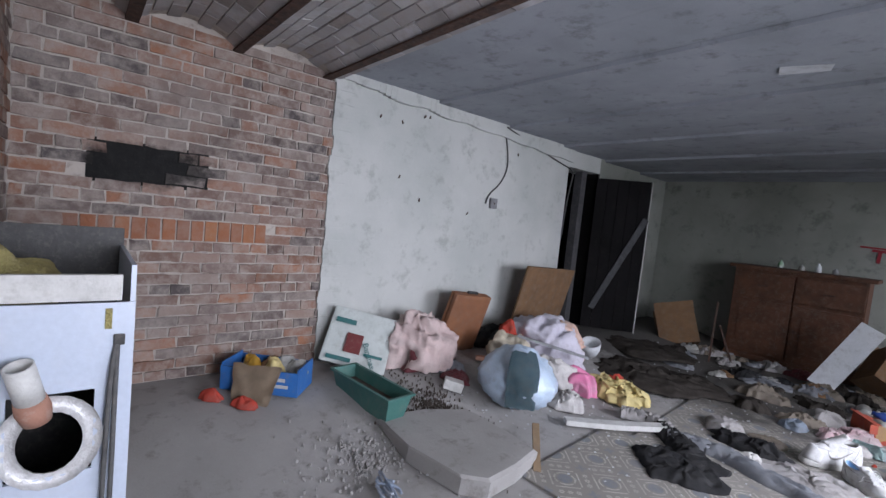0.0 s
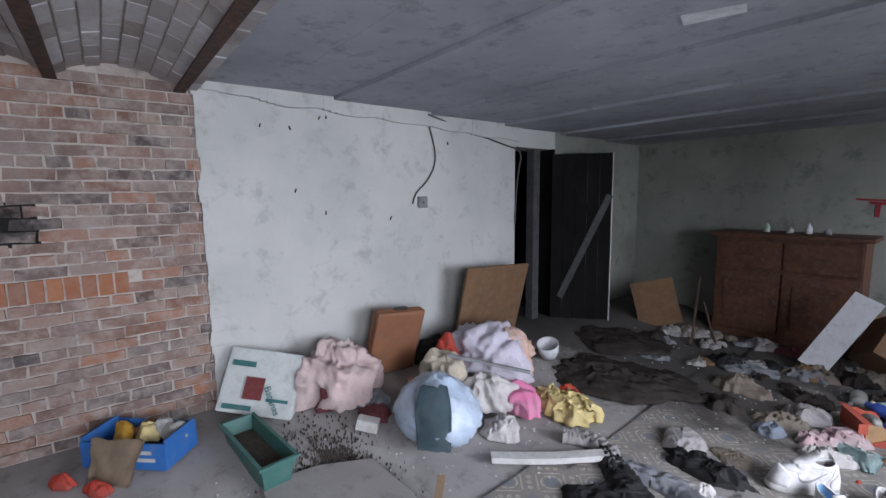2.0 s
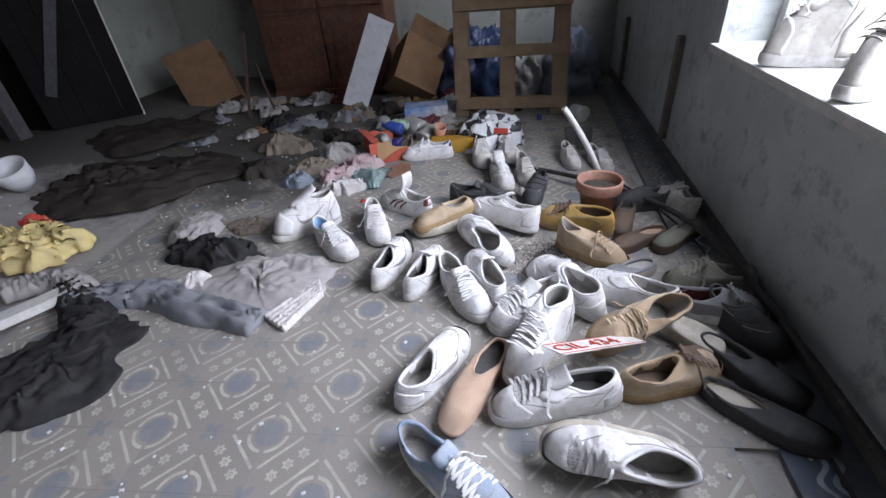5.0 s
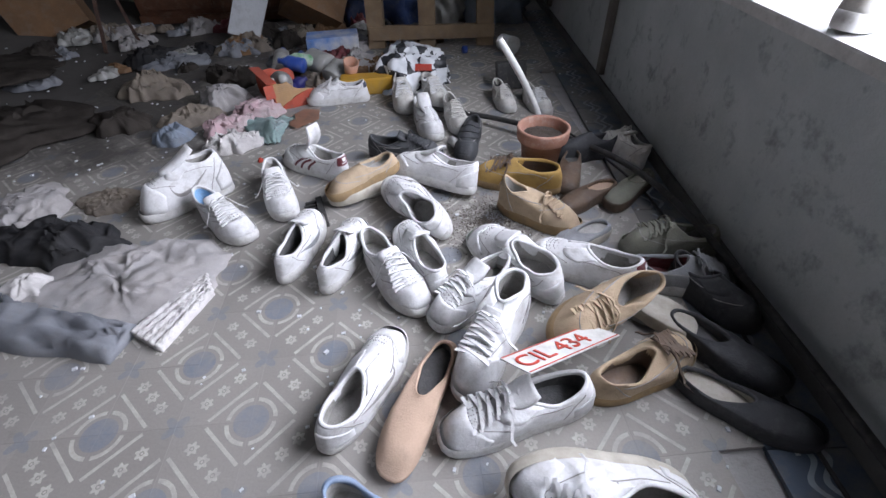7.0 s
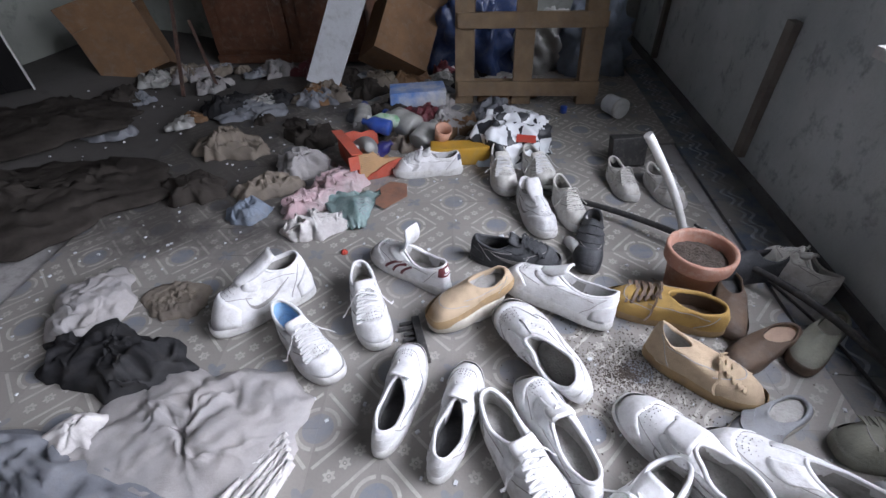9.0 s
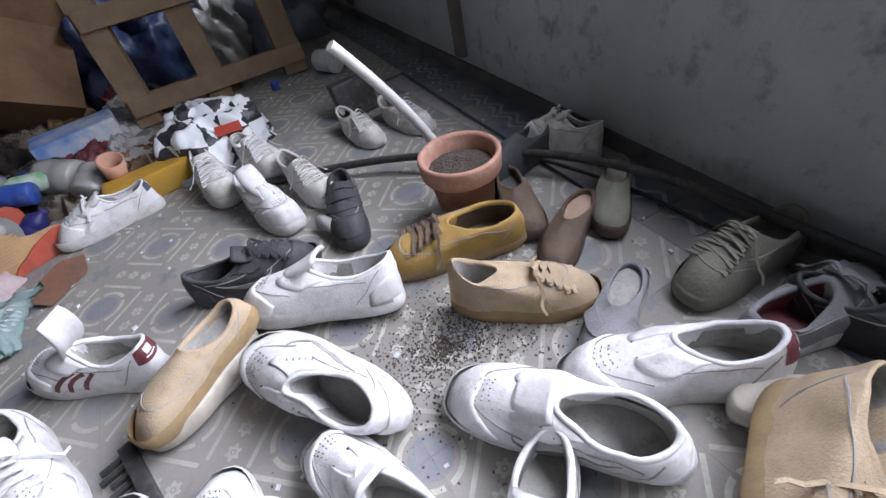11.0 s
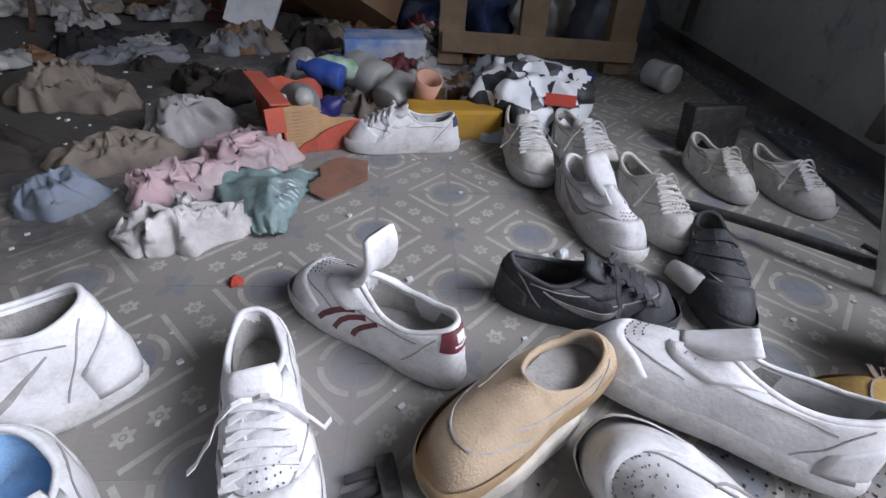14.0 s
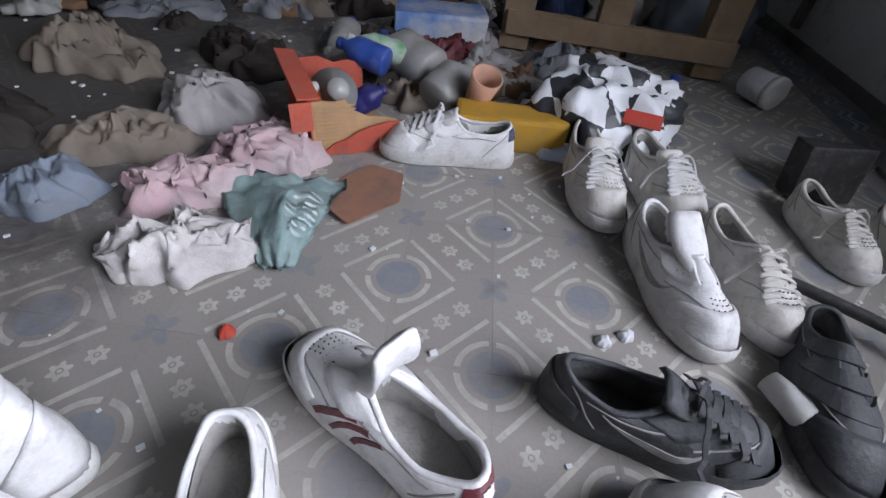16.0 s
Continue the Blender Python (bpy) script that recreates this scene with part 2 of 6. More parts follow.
for y in BEAMS:
    b = box(XL + 0.004, XR - 0.004, y - 0.03, y + 0.03, 2.215, 2.227)
    add_box(b, XL + 0.004, XR - 0.004, y - 0.006, y + 0.006, 2.227, 2.36)
    rough(b, 0.004, 9)
    tagged(put_mesh("ceiling_beam", b, RUST), "rusty iron beam under the brick vault", "beam", "iron ceiling beams", "structure")

vb = bmesh.new()
edges_y = [YN] + list(BEAMS) + [BRICK_END]


def vault_z(y):
    for a, b in zip(edges_y, edges_y[1:]):
        if a <= y <= b:
            u = (y - a) / (b - a)
            return 2.23 + 0.32 * (b - a) * 4 * u * (1 - u) * 0.5
    return 2.3


# mortar sheet above, bricks proud of it
vm = bmesh.new()
ny = 60
cols = []
for x in (XL - 0.1, XR + 0.1):
    cols.append([vm.verts.new((x, YN + (BRICK_END - YN) * j / ny, vault_z(YN + (BRICK_END - YN) * j / ny) + 0.012)) for j in range(ny + 1)])
for j in range(ny):
    vm.faces.new((cols[0][j], cols[1][j], cols[1][j + 1], cols[0][j + 1]))
top = [[vm.verts.new((x, y, ZC + 0.4)) for y in (YN, BRICK_END)] for x in (XL - 0.1, XR + 0.1)]
vm.faces.new((top[0][0], top[1][0], top[1][1], top[0][1]))
vm.faces.new((cols[0][-1], cols[1][-1], top[1][1], top[0][1]))
ceiling_brick = structure("ceiling_brick", vm, MORTAR, "shallow whitewashed brick vaults between iron beams", "ceiling", False)
rng = random.Random(3)
for a, b in zip(edges_y, edges_y[1:]):
    n = max(1, int((b - a) / 0.075))
    for j in range(n):
        y0, y1 = a + (b - a) * j / n + 0.005, a + (b - a) * (j + 1) / n - 0.005
        x = XL + (0.11 if j % 2 else 0.0)
        while x < XR - 0.02:
            x1 = min(x + 0.215, XR)
            dz = rng.uniform(-0.004, 0.003)
            za, zb = vault_z(y0) + dz, vault_z(y1) + dz
            vs = [vb.verts.new(p) for p in ((x, y0, za), (x1 - 0.01, y0, za), (x1 - 0.01, y1, zb), (x, y1, zb), (x, y0, za + 0.03), (x1 - 0.01, y0, za + 0.03), (x1 - 0.01, y1, zb + 0.03), (x, y1, zb + 0.03))]
            for q in ((0, 3, 2, 1), (0, 1, 5, 4), (1, 2, 6, 5), (2, 3, 7, 6), (3, 0, 4, 7)):
                vb.faces.new([vs[i] for i in q])
            x = x1
vault_bricks = put_mesh("vault_bricks", vb, WASHED_BRICK, ceiling_brick)
vault_bricks["kind"] = "stuff"

# uneven top edge of the plaster and a ragged plaster edge over the bricks
edge = bmesh.new()
for i in range(46):
    z0 = 0.10 + i * 0.048
    d = 0.03 * noise.noise(Vector((0, z0 * 6, 3)))
    add_box(edge, XL, XL + 0.014 + 0.004 * (i % 2), BRICK_END - 0.03 + d, BRICK_END + 0.12, z0, z0 + 0.0478)
structure("plaster_edge", edge, WHITE_WALL, "ragged edge of white plaster beside the bricks", "trim")

cove = bmesh.new()
for i in range(58):
    y0 = BRICK_END + 0.02 + i * 0.05
    d = 0.03 + 0.05 * abs(noise.noise(Vector((y0 * 2.1, 0, 1)))) 
    add_box(cove, XL, XL + 0.02 + d * 0.4, y0, y0 + 0.05, 2.28 - d - 0.006 * i * 0.45, 2.32)
structure("plaster_cove", cove, WHITE_WALL, "uneven crumbling plaster along the ceiling", "trim")

# ---- windows of the east wall ----
FRAME_WHITE = mottled("flaking_white_paint", (0.62, 0.62, 0.60), (0.50, 0.50, 0.48), 12, 0.6)
outside = Mat("bright_haze", 1.0)
outside.b.inputs["Emission Color"].default_value = (0.95, 0.98, 1.0, 1)
outside.b.inputs["Emission Strength"].default_value = 1.6
OUTSIDE = outside.color((0.8, 0.8, 0.8))
bd = box(XR + 2.0, XR + 2.05, YN - 3, YB + 3, -0.1, 5)
structure("backdrop", bd, OUTSIDE, "overexposed white daylight outside the windows", "backdrop")


def window(index, y0, y1, z0, z1, bars):
    f = bmesh.new()
    xf = XR + 0.20
    for a, b, c, d in ((y0, y0 + 0.05, z0, z1), (y1 - 0.05, y1, z0, z1), (y0 + 0.05, y1 - 0.05, z0, z0 + 0.05), (y0 + 0.05, y1 - 0.05, z1 - 0.05, z1)):
        add_box(f, xf, xf + 0.05, a, b, c, d, None, 0.006)
    win = new("window_%d" % index)
    win.matrix_basis = Matrix.Identity(4)
    tagged(win, "old metal window with dirty panes and overexposed daylight", "window", kind="structure")
    part("window_frame", f, FRAME_WHITE, win)
    for i in range(1, bars):
        yy = y0 + (y1 - y0) * i / bars
        part("glazing_bar", box(xf + 0.01, xf + 0.04, yy - 0.015, yy + 0.015, z0 + 0.05, z1 - 0.05), FRAME_WHITE, win)
    s = box(XR - 0.03, XR + 0.20, y0 - 0.02, y1 + 0.02, z0 - 0.03, z0 + 0.004, None, 0.008)
    part("window_sill", rough(s, 0.006, 7), FRAME_WHITE, win, "chipped white painted sill")
    return win


window(1, *WIN_BIG, 3)
window(2, *WIN_SMALL, 2)
# added out of view, the opening that holds the fill lamp
window(3, *WIN_ADDED, 2)

# ---- shoes ----
LEATHER = mottled("white_leather", (0.72, 0.72, 0.72), (0.58, 0.58, 0.58), 14, 0.55, 160, 0.25, (0.33, 0.31, 0.28), 0.55)
OLD_LEATHER = mottled("yellowed_white_leather", (0.66, 0.65, 0.61), (0.52, 0.50, 0.46), 16, 0.6, 150, 0.3, (0.28, 0.26, 0.22), 0.6)
RUBBER = mottled("dirty_white_rubber", (0.66, 0.66, 0.65), (0.52, 0.51, 0.49), 18, 0.6, 140, 0.25, (0.25, 0.23, 0.2), 0.6)
LINING = mottled("grey_shoe_lining", (0.40, 0.39, 0.37), (0.29, 0.28, 0.26), 18, 0.95, 200, 0.5, (0.12, 0.11, 0.1), 0.6)
DARK_LINING = mottled("dark_shoe_lining", (0.10, 0.10, 0.10), (0.06, 0.06, 0.06), 18, 0.95, 200, 0.5)
BLUE_LINING = mottled("light_blue_lining", (0.22, 0.42, 0.66), (0.30, 0.48, 0.68), 18, 0.9, 200, 0.4)
BLACK_LEATHER = mottled("dusty_black_leather", (0.055, 0.058, 0.062), (0.035, 0.036, 0.04), 14, 0.6, 160, 0.35, (0.15, 0.15, 0.15), 0.35)
TAN = mottled("tan_suede", (0.45, 0.345, 0.235), (0.37, 0.285, 0.195), 14, 0.95, 260, 0.5, (0.2, 0.16, 0.11), 0.45)
MUSTARD = mottled("mustard_nubuck", (0.42, 0.27, 0.085), (0.33, 0.21, 0.07), 14, 0.9, 260, 0.4, (0.16, 0.12, 0.07), 0.45)
BEIGE = mottled("beige_suede", (0.50, 0.36, 0.27), (0.43, 0.31, 0.23), 12, 0.95, 260, 0.4, (0.25, 0.2, 0.16), 0.3)
GREY_FABRIC = mottled("grey_shoe_fabric", (0.27, 0.28, 0.29), (0.20, 0.20, 0.21), 14, 0.9, 220, 0.4)
BLUEGREY = mottled("blue_grey_suede", (0.20, 0.27, 0.38), (0.42, 0.45, 0.50), 7, 0.9, 220, 0.4)
BROWN = mottled("brown_leather", (0.14, 0.095, 0.065), (0.09, 0.065, 0.05), 14, 0.6, 160, 0.3)
OLIVE = mottled("mouldy_grey_green_leather", (0.24, 0.24, 0.19), (0.17, 0.17, 0.14), 12, 0.8, 160, 0.4)
MAROON = mottled("maroon_patch", (0.14, 0.032, 0.04), (0.11, 0.03, 0.036), 20, 0.5, 120, 0.2)
SEAM = mottled("grey_seam", (0.36, 0.35, 0.34), (0.26, 0.25, 0.24), 40, 0.9)
NAVY = mottled("navy_patch", (0.05, 0.06, 0.10), (0.04, 0.05, 0.08), 20, 0.6)
CREPE = mottled("crepe_sole", (0.36, 0.25, 0.13), (0.26, 0.18, 0.1), 20, 0.9)
GUM = mottled("pale_sole", (0.52, 0.49, 0.42), (0.40, 0.37, 0.31), 20, 0.85)


class Last:
    """The form of a shoe: a sole outline, an opening with a rim, and the surface between them."""

    def __init__(self, L, W, heel, side, throat, opening=0.27, centre=-0.2, toe=0.5):
        self.L, self.W, self.heel, self.side, self.throat, self.opening, self.centre, self.toe = L, W, heel, side, throat, opening, centre, toe

    def sole(self, th, grow=1.0):
        c, s = math.cos(th), math.sin(th)
        w = (0.84 + 0.16 * c) * (1 - 0.15 * math.exp(-((c + 0.15) / 0.35) ** 2))
        return Vector((self.L / 2 * c * grow, self.W / 2 * math.copysign(abs(s) ** 0.72, s) * w * grow + 0.012 * c * c, 0))

    def rim(self, th):
        c, s = math.cos(th), math.sin(th)
        z = self.side + (self.throat - self.side) * max(0, c) ** 2 + (self.heel - self.side) * max(0, -c) ** 2
        return Vector((self.L * (self.centre + self.opening * c), self.W * 0.29 * math.copysign(abs(s) ** 0.85, s) * (1 - 0.25 * max(0, c)), z))

    def at(self, th, k):
        t = smooth01((math.cos(th) - 0.0) / 0.8)
        q = math.sin(k * math.pi / 2)
        a = (1 - math.cos(k * math.pi / 2)) * (1 - t) + k * t
        b = q * (1 - t) + (self.toe * math.sin(min(1, k / 0.3) * math.pi / 2) + (1 - self.toe) * k) * t
        B, O = self.sole(th), self.rim(th)
        p = B * (1 - a) + O * a
        p.z = 0.022 + (O.z - 0.022) * b
        return p

    def normal(self, th, k):
        k = min(max(k, 0.02), 0.97)
        u = self.at(th + 0.02, k) - self.at(th - 0.02, k)
        v = self.at(th, k + 0.02) - self.at(th, k - 0.02)
        return u.cross(v).normalized()


def ring_mesh(bm, rings, close_last=False):
    vs = [[bm.verts.new(p) for p in r] for r in rings]
    n = len(rings[0])
    for a, b in zip(vs, vs[1:]):
        for i in range(n):
            bm.faces.new((a[i], a[(i + 1) % n], b[(i + 1) % n], b[i]))
    if close_last:
        bm.faces.new(vs[-1])
    return vs


def strip_on(last, path, width, lift=0.0012, bm=None):
    """A narrow band that follows a path of (angle, height) on the shoe."""
    bm = bm or bmesh.new()
    pts = [last.at(th, k) + last.normal(th, k) * lift for th, k in path]
    nor = [last.normal(th, k) for th, k in path]
    prev = None
    for i, p in enumerate(pts):
        d = (pts[min(i + 1, len(pts) - 1)] - pts[max(i - 1, 0)]).normalized()
        side = d.cross(nor[i]).normalized() * (width[i] if isinstance(width, list) else width) / 2
        cur = [bm.verts.new(p - side), bm.verts.new(p + side), bm.verts.new(p + side - nor[i] * (lift + 0.002)), bm.verts.new(p - side - nor[i] * (lift + 0.002))]
        if prev:
            for a in range(4):
                bm.faces.new((prev[a], prev[(a + 1) % 4], cur[(a + 1) % 4], cur[a]))
        prev = cur
    return bm


def patch_on(last, th0, th1, low, high, lift=0.0018, nt=14, nk=5):
    """A sewn-on panel: a grid on the shoe between two heights, with a turned-down edge."""
    bm = bmesh.new()
    grid = []
    for i in range(nt + 1):
        u = i / nt
        th = th0 + (th1 - th0) * u
        a, b = low(u), high(u)
        grid.append([bm.verts.new(last.at(th, a + (b - a) * j / nk) + last.normal(th, a + (b - a) * j / nk) * lift) for j in range(nk + 1)])
    for a, b in zip(grid, grid[1:]):
        for j in range(nk):
            bm.faces.new((a[j], a[j + 1], b[j + 1], b[j]))
    ring = [g[0] for g in grid] + grid[-1][1:] + [g[-1] for g in reversed(grid[:-1])] + list(reversed(grid[0][1:-1]))
    skirt = [bm.verts.new(v.co + (Vector((v.co.x * 0.9, 0, 0.03)) - v.co).normalized() * (lift + 0.002)) for v in ring]
    for i in range(len(ring)):
        n2 = (i + 1) % len(ring)
        bm.faces.new((ring[i], ring[n2], skirt[n2], skirt[i]))
    return bm


def collar_on(last, ths, radius):
    """The padded roll round the opening of a shoe."""
    bm = bmesh.new()
    pts = [last.rim(th) for th in ths]
    n = len(pts)
    c = sum(pts, Vector()) / n
    rings = []
    for i, p in enumerate(pts):
        d = (pts[(i + 1) % n] - pts[i - 1]).normalized()
        side = d.cross(Vector((0, 0, 1))).normalized()
        up = side.cross(d)
        mid = Vector((c.x + (p.x - c.x) * 0.965, p.y * 0.90, p.z))
        rings.append([mid + (side * math.cos(a) + up * math.sin(a)) * radius for a in [k * math.pi / 4 for k in range(8)]])
    ring_mesh(bm, rings + [rings[0]])
    bmesh.ops.remove_doubles(bm, verts=bm.verts, dist=0.00001)
    return bm


def shoe(label, m, upper, sole=None, lining=None, L=0.32, W=0.115, heel=0.080, side=0.060, throat=0.095, opening=0.27, centre=-0.2, laces=None, tongue=0.0, curl=0.0,
         stripes=None, patch=None, mark=None, toe=0.5, sole_h=0.030, seams=True, straps=0, category="shoe", crumple=0.0):
    sole, lining = sole or RUBBER, lining or LINING
    ob = thing("shoe", m, label, category, "pile of old shoes")
    W, heel, side, throat, sole_h = W * 1.15, heel * 1.25, side * 1.36, throat * 1.2, sole_h * 1.25
    opening, centre = opening * 0.86, centre - 0.02
    last = Last(L, W, heel, side, throat, opening, centre, toe)
    N, K = 36, 9
    ths = [2 * math.pi * i / N for i in range(N)]
    bm = bmesh.new()
    rings = [[last.at(th, k / K) for th in ths] for k in range(K + 1)]
    c = Vector((L * centre, 0, 0))
    inner = [last.rim(th) for th in ths]
    rings.append([Vector((p.x * 0.97 + c.x * 0.03, p.y * 0.90, p.z + 0.003)) for p in inner])
    rings.append([Vector((c.x + (p.x - c.x) * 0.93, p.y * 0.80, p.z - 0.006)) for p in inner])
    rings.append([Vector((c.x + (p.x - c.x) * 0.98, p.y * 0.95, 0.034)) for p in inner])
    vs = ring_mesh(bm, rings)
    sd = L * 91.7 + m.translation.x * 37

    def warp(b):
        """The soft creases that the upper and all that is sewn to it share."""
        for v in b.verts:
            v.co += noise.noise_vector(v.co * 22 + Vector((sd, 0, 0))) * (0.005 + crumple) * min(1.0, max(0.0, (v.co.z - 0.02) / 0.04))
        return b

    warp(bm)
    up = part("upper", bm, upper, ob, "", True)
    si = bmesh.new()
    ring_mesh(si, [[Vector((c.x + (p.x - c.x) * 0.98, p.y * 0.95, 0.0345)) for p in inner], [Vector((c.x + (p.x - c.x) * 0.3, p.y * 0.3, 0.036)) for p in inner]], True)
    part("insole", si, lining, ob, "worn dusty insole")
    ln = bmesh.new()
    ring_mesh(ln, [[Vector((c.x + (p.x - c.x) * 0.92, p.y * 0.79, p.z - 0.007)) for p in inner], [Vector((c.x + (p.x - c.x) * 0.95, p.y * 0.92, 0.036)) for p in inner]])
    part("lining", ln, lining, ob, "", True)
    so = bmesh.new()
    hs = [(0.0, 0.97), (0.004, 1.0), (sole_h * 0.45, 1.025), (sole_h * 0.9, 1.015), (sole_h, 0.99)]
    base = [[last.sole(th, gr) + Vector((0, 0, h + 0.006 * max(0, math.cos(th)) ** 3)) for th in ths] for h, gr in hs]
    sv = ring_mesh(so, [[p * 0.6 + Vector((0, 0, 0)) for p in base[0]]] + base)
    so.faces.new(list(reversed(sv[0])))
    part("sole", so, sole, ob, "", True)
    if seams and upper in (LEATHER, OLD_LEATHER, BLACK_LEATHER):
        part("toe_cap", warp(patch_on(last, -1.02, 1.02, lambda u: 0.03, lambda u: 0.20 + 0.15 * math.sin(u * math.pi))), upper, up, "", True)
        for sg in (1, -1):
            part("eyestay", warp(patch_on(last, sg * 0.30, sg * 1.22, lambda u: 0.64 - 0.10 * math.sin(u * 2.6), lambda u: 0.985, 0.0022, 12, 4)), upper, up, "", True)
        if not patch:
            part("heel_counter", warp(patch_on(last, math.pi - 0.85, math.pi + 0.85, lambda u: 0.03, lambda u: 0.30 + 0.28 * math.sin(u * math.pi))), upper, up, "", True)
        part("collar", warp(collar_on(last, ths, 0.0048)), upper, up, "padded collar", True)
    if seams:
        sm = strip_on(last, [(-1.15 + 2.3 * i / 16, 0.42 - 0.16 * math.cos(math.pi * (i / 16 - 0.5)) * 0.6) for i in range(17)], 0.0022, 0.0012)
        for sg in (1, -1):
            strip_on(last, [(sg * (0.75 + 1.5 * i / 10), 0.55 + 0.2 * math.sin(i / 10 * 3.0)) for i in range(11)], 0.002, 0.0012, sm)
            strip_on(last, [(sg * (2.1 + 0.05 * i), 0.12 + 0.08 * i) for i in range(9)], 0.002, 0.0012, sm)
        part("seam", warp(sm), SEAM, up)
    if seams and upper in (LEATHER, OLD_LEATHER):
        ey = bmesh.new()
        spots = [(sg * (0.30 + 0.13 * i), 0.66 + 0.05 * i, 0.0023) for sg in (1, -1) for i in range(5)]
        spots += [(0.10 * j, 0.36 + 0.06 * i, 0.0011) for i in range(3) for j in (-2, -1, 0, 1, 2)]
        for th, k, r in spots:
            nv = last.normal(th, k)
            p = last.at(th, k) + nv * 0.0016
            u = nv.orthogonal().normalized() * r
            w = nv.cross(u)
            disc = [ey.verts.new(p + u * math.cos(q * math.pi / 3) + w * math.sin(q * math.pi / 3)) for q in range(6)]
            low = [ey.verts.new(d.co - nv * 0.004) for d in disc]
            ey.faces.new(disc)
            for q in range(6):
                ey.faces.new((disc[q], low[q], low[(q + 1) % 6], disc[(q + 1) % 6]))
        holes = part("perforation", warp(ey), DARK_LINING, up, "dark lace holes and vent holes")
        holes["kind"] = "stuff"
    if stripes:
        for sg in (1, -1):
            for i in range(3):
                t0 = 1.12 + 0.21 * i
                part("side_stripe", warp(strip_on(last, [(sg * (t0 + 0.10 * j / 5), 0.08 + 0.62 * j / 5) for j in range(6)], 0.009, 0.0016)), stripes, up, "dark side stripe")
    if mark:
        for sg in (1, -1):
            n = 12
            part("side_mark", warp(strip_on(last, [(sg * (0.95 + 1.1 * i / n), 0.42 - 0.26 * math.sin(i / n * 2.6) + 0.28 * (i / n) ** 2) for i in range(n + 1)], [0.002 + 0.014 * math.sin(math.pi * min(1, (1 - i / n) * 1.1)) ** 2 for i in range(n + 1)], 0.0014)), mark, up, "curved side mark")
    if patch:
        pb = bmesh.new()
        grid = [[pb.verts.new(last.at(th, k) + last.normal(th, k) * 0.0016) for th in [math.pi - 0.55 + 1.1 * i / 10 for i in range(11)]] for k in [0.50, 0.65, 0.8, 0.93, 1.0]]
        for a, b in zip(grid, grid[1:]):
            for i in range(10):
                pb.faces.new((a[i], a[i + 1], b[i + 1], b[i]))
        part("heel_patch", warp(pb), patch, up, "coloured heel patch", True)
        lg = bmesh.new()
        for i in range(3):
            strip_on(last, [(math.pi - 0.06 + 0.06 * i, 0.66), (math.pi - 0.09 + 0.09 * i, 0.85)], 0.006, 0.0026, lg)
        strip_on(last, [(math.pi - 0.2, 0.6), (math.pi, 0.59), (math.pi + 0.2, 0.6)], 0.003, 0.0026, lg)
        part("emblem", warp(lg), LEATHER, up)
    if tongue:
        tb = bmesh.new()
        x0, z0 = L * (0.10 if laces else 0.16), last.at(0, 0.62).z + 0.004
        prev = None
        n = 9
        ang = math.radians(163 if curl >= 0 else 135)
        p = Vector((x0, 0, z0))
        for i in range(n + 1):
            f = i / n
            wd = W * ((0.14 if curl >= 0 else 0.12) + 0.10 * math.sin(f * 2.4))
            d = Vector((math.cos(ang), 0, math.sin(ang)))
            nn = Vector((-d.z, 0, d.x))
            cur = []
            for s, dz in ((-1, -0.004), (-0.5, 0.002), (0.5, 0.002), (1, -0.004)):
                cur.append(p + Vector((0, wd * s, 0)) - nn * dz)
            cur = [tb.verts.new(q) for q in cur] + [tb.verts.new(q + nn * 0.009) for q in reversed(cur)]
            if prev:
                for a in range(8):
                    tb.faces.new((prev[a], prev[(a + 1) % 8], cur[(a + 1) % 8], cur[a]))
            else:
                tb.faces.new(cur)
            prev = cur
            p = p + d * (L * (0.09 if laces else 0.15) + tongue) / n
            ang -= math.radians(curl if curl < 0 else 22 + curl) / n
        tb.faces.new(list(reversed(prev)))
        part("tongue", tb, upper, ob, "padded tongue", True)
    if laces:
        lb = bmesh.new()
        xs = [L * (0.06 + 0.052 * i) for i in range(5)]
        for i, x in enumerate(xs):
            zt = last.throat + (0.6 * last.throat - last.throat) * (i / 4.0) * 0.75 + 0.006
            wy = W * (0.20 + 0.03 * i)
            for sg in (1, -1):
                a, b = Vector((x, -wy * sg, zt - 0.008)), Vector((x + L * 0.045, wy * sg, zt - 0.010))
                mid = (a + b) / 2 + Vector((0, 0, 0.009 + 0.002 * sg))
                prev = None
                for f in (0, 0.25, 0.5, 0.75, 1):
                    q = a * (1 - f) ** 2 + mid * 2 * f * (1 - f) + b * f * f
                    cur = [lb.verts.new(q + Vector((dx, 0, dz))) for dx, dz in ((-0.004, 0), (0.004, 0), (0.004, 0.003), (-0.004, 0.003))]
                    if prev:
                        for k in range(4):
                            lb.faces.new((prev[k], prev[(k + 1) % 4], cur[(k + 1) % 4], cur[k]))
                    prev = cur
        r2 = random.Random(int(sd))
        for sg in (1, -1):
            p = Vector((L * 0.06, 0, last.throat + 0.004))
            prev = None
            for i in range(9):
                f = i / 8
                q = p + Vector((0.03 * f * r2.uniform(0.4, 1), sg * W * 0.6 * f, -0.055 * f * f + 0.012 * math.sin(f * 6)))
                cur = [lb.verts.new(q + Vector((dx, 0, dz))) for dx, dz in ((-0.003, 0), (0.003, 0), (0.003, 0.003), (-0.003, 0.003))]
                if prev:
                    for k in range(4):
                        lb.faces.new((prev[k], prev[(k + 1) % 4], cur[(k + 1) % 4], cur[k]))
                prev = cur
        part("laces", lb, laces, ob, "flat laces")
    if seams and upper in (LEATHER, OLD_LEATHER):
        eb = bmesh.new()
